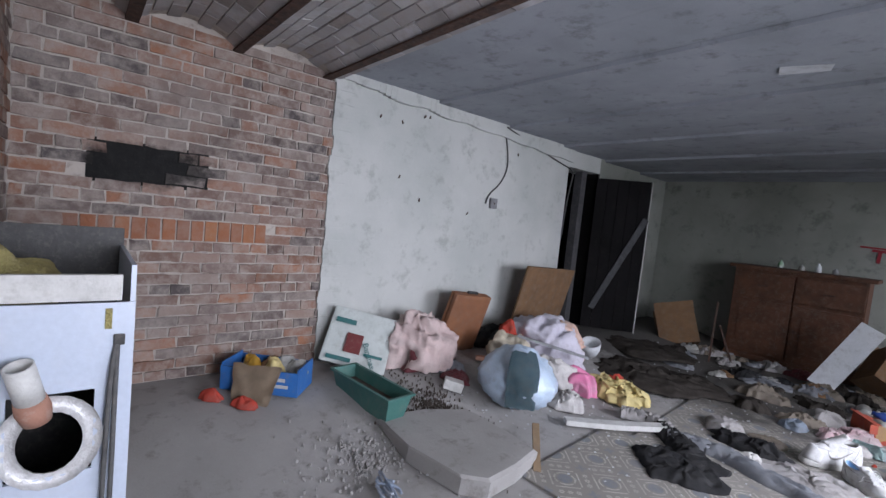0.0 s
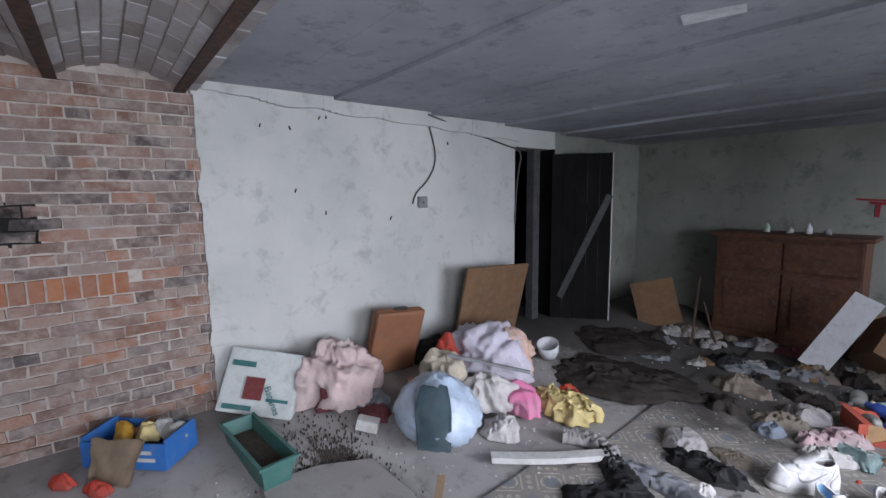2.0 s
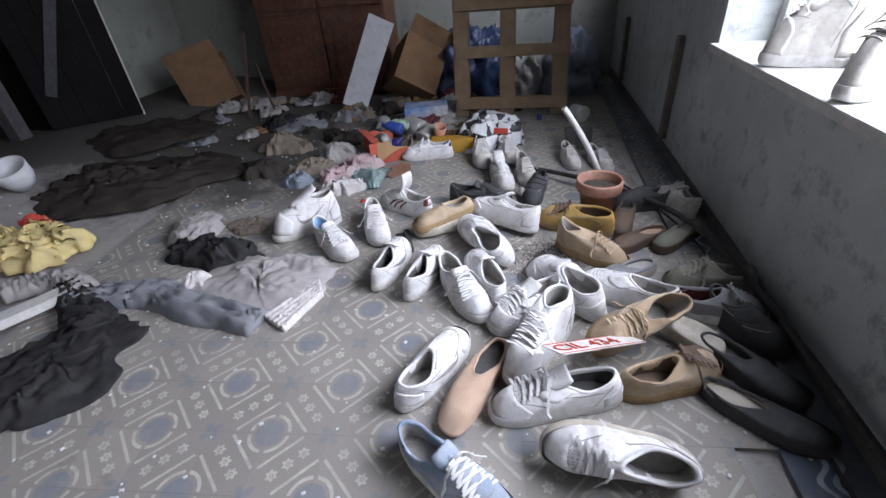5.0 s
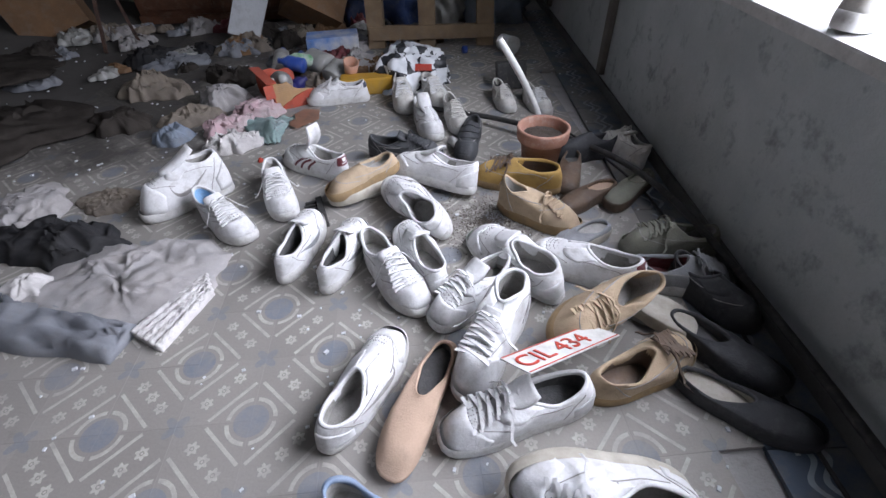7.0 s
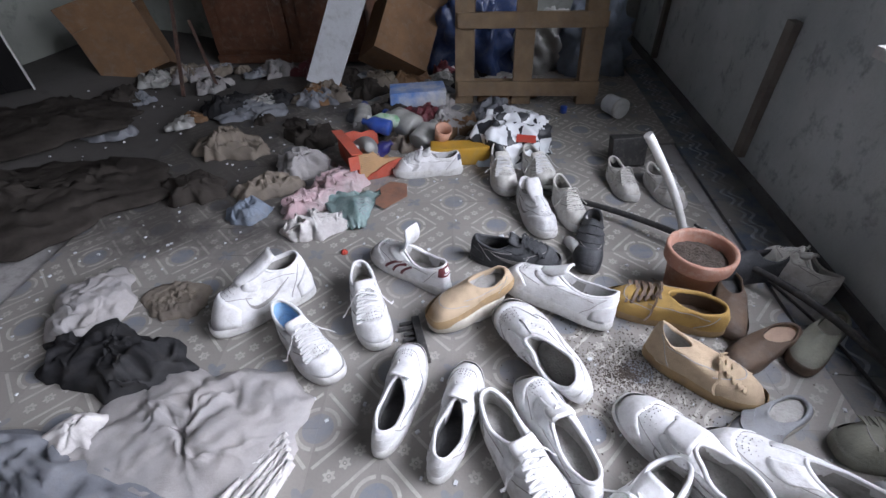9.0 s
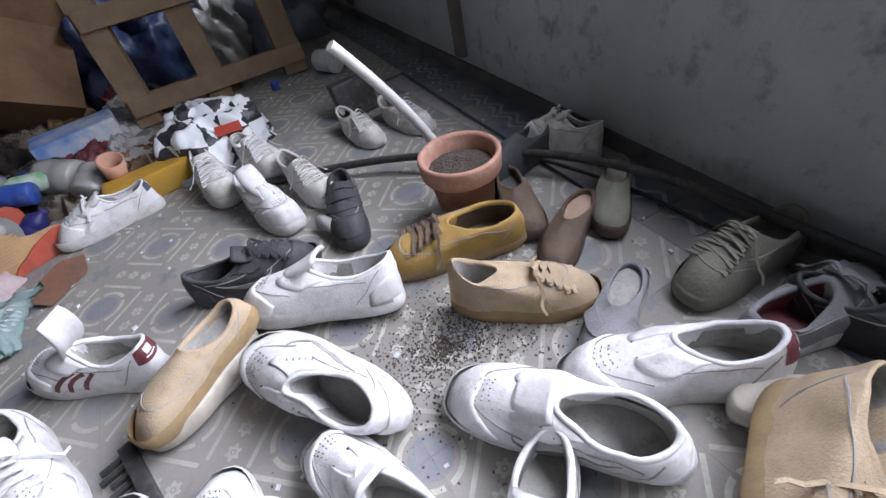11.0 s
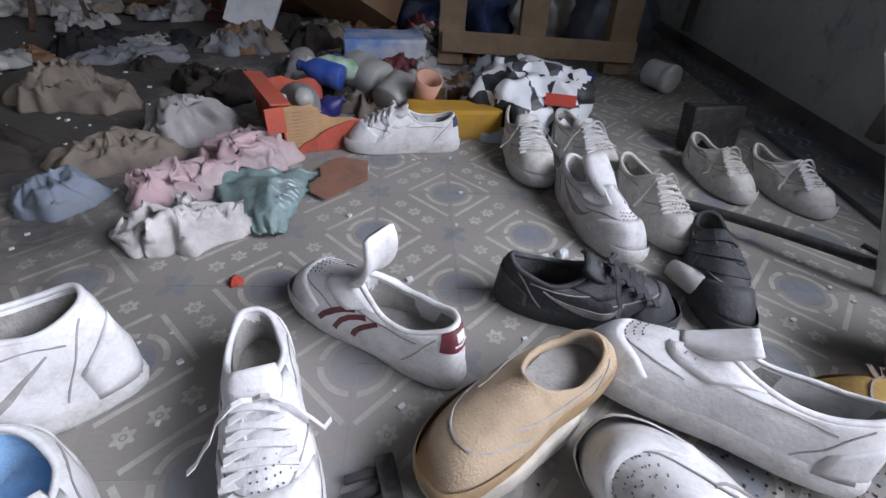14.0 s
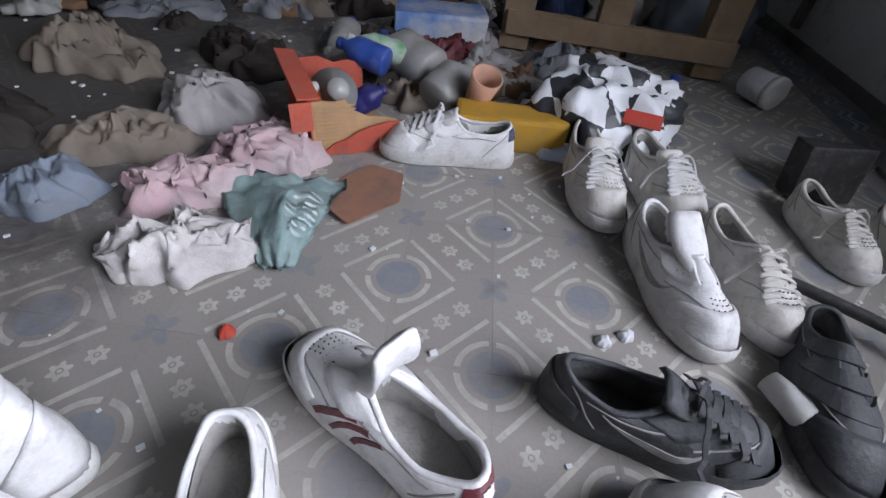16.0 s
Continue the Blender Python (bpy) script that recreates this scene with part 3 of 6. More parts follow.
        for sg in (1, -1):
            for i in range(6):
                th, k = sg * (0.55 + 0.13 * i), 0.70 + 0.02 * i
                strip_on(last, [(th - 0.012, k), (th + 0.012, k)], 0.004, 0.0008, eb)
        for i in range(4):
            for j in range(5):
                th, k = -0.36 + 0.18 * j, 0.34 + 0.07 * i
                strip_on(last, [(th - 0.012, k), (th + 0.012, k)], 0.0025, 0.0006, eb)
        part("eyelets", eb, SEAM, up, "punched eyelets and vent holes")["kind"] = "stuff"
    for i in range(straps):
        k0 = 0.45 + 0.22 * i
        part("strap", strip_on(last, [(-1.25 + 2.5 * j / 16, k0 + 0.05 * math.cos((j / 16 - 0.5) * 3)) for j in range(17)], 0.026, 0.004), upper, ob, "hook and loop strap")
    return ob


def on_floor(x, y, heading, roll=0.0, z=0.0, pitch=0.0):
    return pose(x, y, z, 0, 0, heading) @ pose(0, 0, 0, roll, pitch, 0)


WHITE = dict(upper=LEATHER, sole=RUBBER)
# high white basketball shoe and its neighbours
shoe("white leather high-top sneaker with its tongue pulled up", on_floor(0.10, 4.36, -140), **WHITE, L=0.33, heel=0.135, side=0.115, throat=0.15, opening=0.22, centre=-0.24, tongue=0.09, mark=SEAM)
shoe("white leather sneaker with light blue collar and white laces", on_floor(0.29, 4.21, -42), **WHITE, lining=BLUE_LINING, laces=LEATHER, tongue=0.03, heel=0.085)
shoe("white leather sneaker with loose flat white laces", on_floor(0.44, 4.37, -68), **WHITE, laces=LEATHER, tongue=0.03, L=0.33)
shoe("white leather sneaker with three maroon stripes and maroon heel", on_floor(0.55, 4.57, 148), **WHITE, stripes=MAROON, patch=MAROON, tongue=0.08, curl=75, opening=0.30, centre=-0.16, L=0.34, W=0.118, heel=0.085, side=0.062)
for x, y, h in ((0.60, 4.07, 83), (0.75, 4.02, 78)):
    shoe("white leather sneaker with black heel edge and grey side stripe", on_floor(x, y, h), **WHITE, lining=DARK_LINING, mark=GREY_FABRIC, L=0.32, W=0.105, tongue=0.01, patch=LEATHER)
shoe("white leather running shoe with knotted white laces", on_floor(0.90, 3.92, -58), **WHITE, laces=LEATHER, tongue=0.02, L=0.36, W=0.12)
shoe("white leather sneaker with torn open throat", on_floor(0.99, 3.99, 113), **WHITE, tongue=0.01, L=0.34, opening=0.3, centre=-0.15)
shoe("creased white leather sneaker lying on its side", on_floor(0.98, 4.25, 126, -38, 0.03), upper=LEATHER, L=0.37, W=0.135, side=0.07, throat=0.10, opening=0.27, mark=SEAM, crumple=0.004)
shoe("white leather sneaker with a wide open collar and big tongue", on_floor(1.02, 4.44, 150, 14, 0.015), **WHITE, L=0.37, W=0.13, heel=0.095, side=0.07, throat=0.10, opening=0.3, tongue=0.035)
shoe("beige leather moccasin resting on another shoe", on_floor(0.76, 4.40, -145, 0, 0.045, 6), upper=TAN, sole=CREPE, L=0.30, W=0.115, heel=0.055, side=0.042, throat=0.07, opening=0.25, seams=True)
shoe("upturned pale shoe sole under a moccasin", on_floor(0.76, 4.38, -145, 180, 0.055), upper=OLD_LEATHER, sole=GUM, L=0.27, W=0.10, heel=0.05, side=0.04, throat=0.05, seams=False)
shoe("dusty black leather sneaker with grey laces", on_floor(0.905, 4.635, -8), upper=BLACK_LEATHER, sole=BLACK_LEATHER, lining=DARK_LINING, laces=BLACK_LEATHER, tongue=0.03, L=0.315, W=0.108, heel=0.085, mark=SEAM)
shoe("dusty black sneaker with hook and loop straps", on_floor(1.175, 4.74, -104), upper=BLACK_LEATHER, sole=BLACK_LEATHER, lining=DARK_LINING, straps=3, L=0.31, W=0.105, heel=0.062, side=0.05, throat=0.08, opening=0.2, centre=-0.28)
shoe("white leather sneaker with a long loose tongue", on_floor(0.985, 4.935, -75), **WHITE, L=0.34, W=0.112, tongue=0.06, opening=0.3, centre=-0.14, mark=SEAM)
shoe("dirty white canvas sneaker with thin laces", on_floor(1.12, 4.965, -78), upper=OLD_LEATHER, sole=RUBBER, laces=OLD_LEATHER, L=0.31, W=0.094)
shoe("grey white running shoe with untied laces", on_floor(0.86, 5.22, -82), upper=OLD_LEATHER, sole=RUBBER, laces=LEATHER, tongue=0.03, L=0.33, heel=0.09)
shoe("grey white running shoe behind another", on_floor(1.02, 5.24, -72), upper=OLD_LEATHER, sole=RUBBER, laces=LEATHER, tongue=0.02, L=0.30)
shoe("white leather tennis shoe with navy heel", on_floor(0.52, 5.26, -172), **WHITE, patch=NAVY, laces=LEATHER, tongue=0.02, L=0.32, W=0.11)
shoe("mustard nubuck lace shoe leaning on a pot", on_floor(1.34, 4.42, 162, -12, 0.01), upper=MUSTARD, sole=CREPE, lining=BROWN, L=0.34, W=0.115, heel=0.085, side=0.075, throat=0.095, laces=BROWN)
shoe("tan suede desert boot with crepe sole", on_floor(1.38, 4.19, -32), upper=TAN, sole=CREPE, L=0.30, W=0.10, heel=0.12, side=0.082, throat=0.092, opening=0.16, centre=-0.27, toe=0.62, laces=TAN)
shoe("large white leather sneaker with broken heel", on_floor(1.28, 3.96, 128, -14, 0.01), upper=LEATHER, sole=RUBBER, L=0.37, W=0.135, heel=0.092, side=0.075, throat=0.105, opening=0.25, mark=SEAM, crumple=0.003, tongue=0.01)
shoe("white leather sneaker with maroon heel patch", on_floor(1.47, 3.93, 148), **WHITE, patch=MAROON, L=0.35, W=0.12, opening=0.26, heel=0.095, side=0.07)
shoe("white leather sneaker crushed between others", on_floor(1.13, 3.83, -140), upper=LEATHER, L=0.30, W=0.115, tongue=0.05, laces=LEATHER, opening=0.3)
shoe("white leather high-top sneaker with flat laces", on_floor(1.17, 3.64, -122, 0, 0.02), **WHITE, laces=LEATHER, L=0.33, heel=0.13, side=0.12, throat=0.13, opening=0.2, centre=-0.26, tongue=0.02)
shoe("white leather sneaker with an open toe strap", on_floor(0.87, 3.55, 66), upper=LEATHER, lining=LINING, L=0.34, W=0.12, opening=0.24, centre=-0.22, seams=True, mark=SEAM)
shoe("soft beige leather loafer with split throat", on_floor(0.99, 3.50, -114, -10, 0.008), upper=BEIGE, sole=BEIGE, lining=DARK_LINING, L=0.34, W=0.105, heel=0.055, side=0.045, throat=0.055, seams=False, sole_h=0.015)
shoe("white leather sneaker with wide laces and dark insole", on_floor(1.21, 3.47, -165), **WHITE, lining=DARK_LINING, laces=LEATHER, tongue=0.04, L=0.36, W=0.12)
shoe("white leather sneaker tipped over with its pale sole showing", on_floor(1.34, 3.33, 177, -58, 0.055), upper=LEATHER, sole=GUM, L=0.34, W=0.115, laces=LEATHER)
shoe("blue and grey suede sneaker with white laces", on_floor(0.96, 3.22, -32), upper=BLUEGREY, sole=RUBBER, laces=LEATHER, tongue=0.03, L=0.34, W=0.115)
shoe("torn white sneaker on the tiles", on_floor(0.90, 3.01, -20), upper=OLD_LEATHER, sole=RUBBER, L=0.32, crumple=0.004)
shoe("tan leather lace shoe with wide collar", on_floor(1.53, 3.57, 26), upper=TAN, sole=CREPE, lining=BROWN, laces=BROWN, L=0.32, W=0.115, opening=0.28)
shoe("crumpled tan suede boot lying on other shoes", on_floor(1.43, 3.73, -145, -35, 0.06), upper=TAN, sole=CREPE, L=0.31, W=0.115, heel=0.12, side=0.10, throat=0.10, laces=TAN, crumple=0.004)
shoe("grey running shoe with maroon lining", on_floor(1.74, 3.87, -8), upper=GREY_FABRIC, sole=RUBBER, lining=MAROON, L=0.29, laces=GREY_FABRIC)
shoe("black slip-on shoe in the shade", on_floor(1.74, 3.62, -48), upper=BLACK_LEATHER, sole=BLACK_LEATHER, lining=DARK_LINING, L=0.30, W=0.11, heel=0.05, side=0.045, throat=0.06, seams=False)
shoe("worn black mule with a pale worn insole", on_floor(1.72, 3.47, -35), upper=BLACK_LEATHER, sole=BLACK_LEATHER, lining=GUM, L=0.30, W=0.105, heel=0.045, side=0.035, throat=0.055, opening=0.3, seams=False)
shoe("mouldy grey green lace shoe by the wall", on_floor(1.76, 4.02, 176), upper=OLIVE, sole=OLIVE, L=0.29, laces=OLIVE)
shoe("black leather shoe beside the skirting tiles", on_floor(1.79, 3.80, -60), upper=BLACK_LEATHER, sole=BLACK_LEATHER, lining=DARK_LINING, L=0.28, W=0.10)
shoe("dark brown slipper with a worn pink insole", on_floor(1.58, 4.30, -150), upper=BROWN, sole=BROWN, lining=BEIGE, L=0.27, W=0.095, heel=0.04, side=0.035, throat=0.05, opening=0.3, seams=False)
shoe("dark olive slipper by the wall", on_floor(1.74, 4.33, -140), upper=OLIVE, sole=BROWN, lining=GUM, L=0.28, W=0.095, heel=0.045, side=0.035, throat=0.055, opening=0.3, seams=False)
shoe("small white sneaker against the wall", on_floor(1.80, 4.60, 118, 10, 0.005), upper=OLD_LEATHER, L=0.24, W=0.09, laces=OLD_LEATHER, tongue=0.02)
shoe("dusty white sneaker standing behind the pot", on_floor(1.37, 5.17, -80), upper=OLD_LEATHER, L=0.27, W=0.088, heel=0.07, side=0.05, throat=0.08, lining=DARK_LINING, laces=OLD_LEATHER)
shoe("dusty pink and white sneaker behind the pot", on_floor(1.53, 5.12, -74), upper=OLD_LEATHER, L=0.27, W=0.088, heel=0.07, side=0.05, throat=0.08, laces=LEATHER, patch=MAROON)
shoe("pale grey slipper upside down", on_floor(1.60, 3.76, -40, 178, 0.06), upper=GREY_FABRIC, sole=GUM, L=0.26, W=0.10, heel=0.05, side=0.04, throat=0.05, seams=False)
shoe("brown leather slip-on behind a boot", on_floor(1.55, 4.46, -110), upper=BROWN, sole=BROWN, lining=DARK_LINING, L=0.27, W=0.1, heel=0.05, side=0.045, throat=0.06, seams=False)
shoe("grey strap sandal with a metal buckle", on_floor(1.49, 4.06, -150), upper=GREY_FABRIC, sole=GUM, L=0.26, W=0.095, heel=0.04, side=0.035, throat=0.05, straps=1, opening=0.3, seams=False)
shoe("black shoe lying by the pot", on_floor(1.66, 4.62, -170), upper=BLACK_LEATHER, sole=BLACK_LEATHER, lining=DARK_LINING, L=0.29, W=0.10, seams=False)
# two boots on the window sill
for y, a in ((4.40, 160), (4.02, 200)):
    shoe("pale leather work boot on the window sill", on_floor(XR + 0.09, y, a, 0, 0.660), upper=OLD_LEATHER, sole=RUBBER, L=0.24, W=0.085, heel=0.175, side=0.155, throat=0.175, opening=0.19, centre=-0.23, laces=OLD_LEATHER)

# ---- cloth and soft things ----
def cotton(name, a, b, scale=9.0):
    dark = max(a) < 0.15
    return mottled(name, a, b, scale, 0.95, 320, 0.4, (0.05, 0.045, 0.04) if dark else (0.2, 0.18, 0.16), 0.35, spec=0.06)


WHITE_COTTON = cotton("soiled_white_cotton", (0.62, 0.60, 0.58), (0.48, 0.46, 0.45))
PINK_COTTON = cotton("dusty_pink_cotton", (0.52, 0.36, 0.38), (0.45, 0.38, 0.38))
BRIGHT_PINK = cotton("bright_pink_cotton", (0.75, 0.22, 0.40), (0.62, 0.28, 0.40))
PEACH = cotton("peach_cotton", (0.66, 0.42, 0.33), (0.60, 0.45, 0.38))
LILAC = cotton("pale_lilac_cotton", (0.60, 0.58, 0.66), (0.52, 0.50, 0.56))
YELLOW = cotton("yellow_and_red_cotton", (0.66, 0.54, 0.24), (0.62, 0.52, 0.26))
RED_COTTON = cotton("red_cotton", (0.50, 0.07, 0.05), (0.40, 0.07, 0.05))
CREAM = cotton("cream_cotton", (0.60, 0.54, 0.42), (0.50, 0.45, 0.36))
BLACK_CLOTH = cotton("dusty_black_cloth", (0.022, 0.022, 0.024), (0.042, 0.042, 0.043))
DARK_CLOTH = cotton("dark_brown_rags", (0.03, 0.026, 0.023), (0.055, 0.048, 0.042))
GREY_CLOTH = cotton("grey_jersey", (0.30, 0.29, 0.29), (0.38, 0.36, 0.35))
SLATE = cotton("slate_trousers", (0.17, 0.18, 0.20), (0.24, 0.25, 0.27))
TEAL_CLOTH = cotton("dark_teal_cloth", (0.10, 0.16, 0.19), (0.14, 0.20, 0.22))
TAN_CLOTH = cotton("dirty_tan_cloth", (0.24, 0.205, 0.165), (0.18, 0.155, 0.13))
BLUE_CLOTH = cotton("grey_blue_cloth", (0.22, 0.26, 0.32), (0.18, 0.21, 0.25))
TEAL_PAPER = mottled("pale_teal_paper", (0.47, 0.61, 0.59), (0.36, 0.50, 0.49), 12, 0.7)
ORANGE_PAPER = mottled("salmon_card", (0.52, 0.28, 0.19), (0.44, 0.26, 0.19), 12, 0.8)
CARD = mottled("brown_cardboard", (0.20, 0.115, 0.06), (0.15, 0.09, 0.05), 8, 0.95, 140, 0.3)
PLASTIC_BLUE = mottled("translucent_blue_plastic", (0.52, 0.62, 0.74), (0.44, 0.55, 0.68), 8, 0.35, 60, 0.2, spec=0.5)
WOOD_PALE = mottled("raw_pale_wood", (0.26, 0.185, 0.115), (0.19, 0.135, 0.085), 10, 0.85, 120, 0.4)
WOOD_DARK = mottled("dark_stained_wood", (0.115, 0.05, 0.028), (0.075, 0.035, 0.02), 10, 0.6, 120, 0.3)
WOOD_GREY = mottled("grey_weathered_wood", (0.20, 0.18, 0.16), (0.14, 0.125, 0.11), 10, 0.9, 120, 0.4)
FOAM = mottled("white_foam", (0.62, 0.64, 0.66), (0.54, 0.56, 0.58), 8, 0.9)


def cloth(label, x, y, sx, sy, rot, h, mat, fold=0.02, seed=0, z=None, name="cloth", category="clothes", freq=9.0, group="scattered clothes", lobes=0.17, parent=None):
    """A crumpled piece of cloth on the ground: uneven outline, folds, a soft mound."""
    rings, n = (22, 84) if sx > 0.09 else (12, 44)
    freq *= 1.6 if h < 0.12 else 1.2
    tall = h > 0.12
    h *= 0.8 if h < 0.12 else 1.0
    if group == "scattered clothes":
        sx, sy = sx * 0.86, sy * 0.86
    bm = bmesh.new()
    off = Vector((seed * 3.1, seed * 1.7, seed))
    zb = ground_z(x, y) if z is None else z
    centre = bm.verts.new((0, 0, h))
    prev = None
    for r in range(1, rings + 1):
        f = r / rings
        cur = []
        for i in range(n):
            a = 2 * math.pi * i / n
            R = 1 + lobes * noise.noise(Vector((math.cos(a) * 1.6, math.sin(a) * 1.6, 0)) + off) * 2 + 0.07 * noise.noise(Vector((math.cos(a) * 7, math.sin(a) * 7, 2)) + off)
            px, py = sx * f * R * math.cos(a), sy * f * R * math.sin(a)
            q = Vector((px * freq, py * freq, 0)) + off
            ridge = 1 - abs(noise.noise(q + Vector((noise.noise(q * 0.7), 0, 0)) * 1.5)) * 2.2
            ridge2 = 1 - abs(noise.noise(q * 2.3 + Vector((5, 2, 1)))) * 2
            ridge3 = 1 - abs(noise.noise(Vector((q.x * 4.5 + q.y * 1.5, q.y * 3.2, 9)))) * 2
            swell = 0.35 + 0.9 * max(0.0, noise.noise(q * 0.45 + Vector((1, 7, 3))) + 0.35)
            fall = (1 - 0.85 * f ** 9)
            zz = h * (1 - f ** (3 if tall else 2)) ** (0.7 if tall else 1.0) + (fold * 0.85 if not tall else fold * 0.9) * (0.62 * ridge + 0.42 * ridge2 + 0.30 * ridge3) * fall * (1.0 if tall else swell)
            if tall:
                phi = f * math.pi / 2
                out = Vector((math.cos(a) * math.sin(phi), math.sin(a) * math.sin(phi), math.cos(phi)))
                px, py = sx * R * math.cos(a) * math.sin(phi) ** 0.85, sy * R * math.sin(a) * math.sin(phi) ** 0.85
                zz = h * 0.92 * math.cos(phi) ** 0.75
                b3 = Vector((px, py, zz)) * 7.0 + off
                b3 += noise.noise_vector(b3 * 0.8) * 0.7
                push = 0.16 * h * noise.noise(b3 * 0.8) + fold * 0.75 * (1 - abs(noise.noise(b3)) * 2.6) + fold * 0.42 * (1 - abs(noise.noise(b3 * 2.4)) * 2.4) + fold * 0.2 * noise.noise(b3 * 5)
                px, py, zz = px + out.x * push, py + out.y * push, zz + out.z * push
            jig = noise.noise_vector(q * 1.2) * fold * (0.3 if tall else 0.5 if f > 0.85 else 0.8)
            cur.append(bm.verts.new((px + jig.x, py + jig.y, max(0.003, zz + 0.006 * fall))))
        for i in range(n):
            if prev:
                bm.faces.new((prev[i], prev[(i + 1) % n], cur[(i + 1) % n], cur[i]))
            else:
                bm.faces.new((centre, cur[i], cur[(i + 1) % n]))
        if r == 1:
            centre.co.z = sum(v.co.z for v in cur) / n
        prev = cur
    low = [bm.verts.new((v.co.x * 0.985, v.co.y * 0.985, -0.004)) for v in prev]
    for i in range(n):
        bm.faces.new((prev[i], prev[(i + 1) % n], low[(i + 1) % n], low[i]))
    bm.faces.new(list(reversed(low)))
    ob = put_mesh(name, bm, mat, None, "", True)
    ob.matrix_basis = pose(x, y, zb, 0, 0, rot)
    if parent:
        ob.parent, ob["label"] = parent, label
        return ob
    return tagged(ob, label, category, group)


def limb(label, pts, widths, h, mat, seed=0, name="garment", parent=None, fold=0.012):
    """A sleeve or trouser leg that lies along a line on the ground."""
    bm = bmesh.new()
    n, m = 40, 14
    prev = None
    P = [Vector((p[0], p[1], 0)) for p in pts]
    for i in range(n + 1):
        f = i / n * (len(P) - 1)
        k = min(int(f), len(P) - 2)
        u = f - k
        a, b = P[max(k - 1, 0)], P[min(k + 2, len(P) - 1)]
        c = P[k] * (1 - u) + P[k + 1] * u + ((P[k] - a) - (b - P[k + 1])) * 0.12 * math.sin(u * math.pi)
        w = widths[k] * (1 - u) + widths[k + 1] * u
        d = (P[k + 1] - P[k]).normalized()
        s = Vector((-d.y, d.x, 0))
        cur = []
        for j in range(m):
            g2 = j / (m - 1) * 2 - 1
            q = Vector((i * 0.22, g2 * 2.2, seed * 4.0))
            ww = w * (1 + 0.18 * noise.noise(q))
            zz = h * (1 - g2 * g2) ** 0.5 + fold * (1 - abs(noise.noise(q * 1.7)) * 2.4) * (1 - g2 ** 4)
            p = c + s * ww * 0.5 * g2
            cur.append(bm.verts.new((p.x, p.y, ground_z(p.x, p.y) + max(0.002, zz))))
        cur += [bm.verts.new((v.co.x, v.co.y, ground_z(v.co.x, v.co.y) - 0.003)) for v in (cur[-1], cur[0])]
        if prev:
            L2 = len(cur)
            for j in range(L2):
                bm.faces.new((prev[j], prev[(j + 1) % L2], cur[(j + 1) % L2], cur[j]))
        else:
            bm.faces.new(cur)
        prev = cur
    bm.faces.new(list(reversed(prev)))
    ob = put_mesh(name, bm, mat, parent, "", True)
    if parent is None:
        tagged(ob, label, "clothes", "scattered clothes")
    else:
        ob["label"] = label
    return ob


# jersey with sleeves, black trousers
jersey = thing("jersey", Matrix.Identity(4), "crumpled grey jersey with white cuffs on the tiles", "clothes", "scattered clothes")
cloth("grey body of the jersey", 0.06, 3.93, 0.36, 0.24, 8, 0.025, GREY_CLOTH, 0.04, 3, name="jersey_body", freq=7, parent=jersey)
for i in range(5):
    limb("white ribbed cuff", [(0.21 + 0.022 * i, 3.73 - 0.012 * i), (0.33 + 0.008 * i, 3.95 - 0.016 * i)], [0.026, 0.022], 0.022, WHITE_COTTON, 4 + i, "cuff", jersey, fold=0.008)
limb("slate sleeve with a dark patch", [(-0.62, 3.72), (-0.40, 3.83), (-0.15, 3.78), (0.20, 3.70)], [0.14, 0.16, 0.16, 0.12], 0.03, SLATE, 5, "sleeve", jersey, fold=0.04)
cloth("white undershirt edge", -0.20, 3.90, 0.09, 0.08, 20, 0.03, WHITE_COTTON, 0.03, 6, name="undershirt", parent=jersey)
cloth("dusty black knitted top", -0.26, 4.13, 0.30, 0.15, -8, 0.05, BLACK_CLOTH, 0.05, 7)
trousers = thing("trousers", Matrix.Identity(4), "crumpled black trousers with a pale side stripe", "clothes", "scattered clothes")
cloth("dusty black trouser seat", -0.40, 3.45, 0.25, 0.34, -22, 0.015, BLACK_CLOTH, 0.05, 8, name="seat", freq=7, parent=trousers)
limb("black trouser leg", [(-0.72, 3.82), (-0.55, 3.72), (-0.42, 3.60)], [0.13, 0.18, 0.20], 0.04, BLACK_CLOTH, 9, "leg", trousers, fold=0.04)
limb("pale striped trouser leg", [(-0.98, 3.78), (-0.80, 3.88), (-0.62, 3.78)], [0.10, 0.13, 0.12], 0.04, GREY_CLOTH, 10, "leg", trousers, fold=0.04)
cloth("grey rag on the floor", -0.48, 4.34, 0.14, 0.20, 20, 0.06, GREY_CLOTH, 0.04, 11)
cloth("straw and dry grass on the floor", -0.22, 4.38, 0.13, 0.10, 0, 0.01, TAN_CLOTH, 0.02, 12, name="straw", category="straw", freq=20)
# pile on and beside the carrier bag
cloth("white and lilac shirts in a heap", -1.88, 3.96, 0.36, 0.28, 20, 0.36, LILAC, 0.07, 13)
cloth("peach coloured garment on the heap", -1.74, 4.12, 0.17, 0.15, 0, 0.40, PEACH, 0.04, 14)
cloth("white shirt sleeve hanging from the heap", -1.56, 3.66, 0.22, 0.16, 50, 0.18, WHITE_COTTON, 0.05, 15)
cloth("bright pink top in the heap", -1.44, 3.86, 0.22, 0.11, -20, 0.13, BRIGHT_PINK, 0.05, 16)
cloth("yellow patterned garment beside the heap", -1.20, 4.10, 0.32, 0.19, 5, 0.10, YELLOW, 0.085, 17, freq=12)
cloth("red trim of a yellow garment", -1.26, 4.21, 0.16, 0.05, 0, 0.10, RED_COTTON, 0.05, 18)
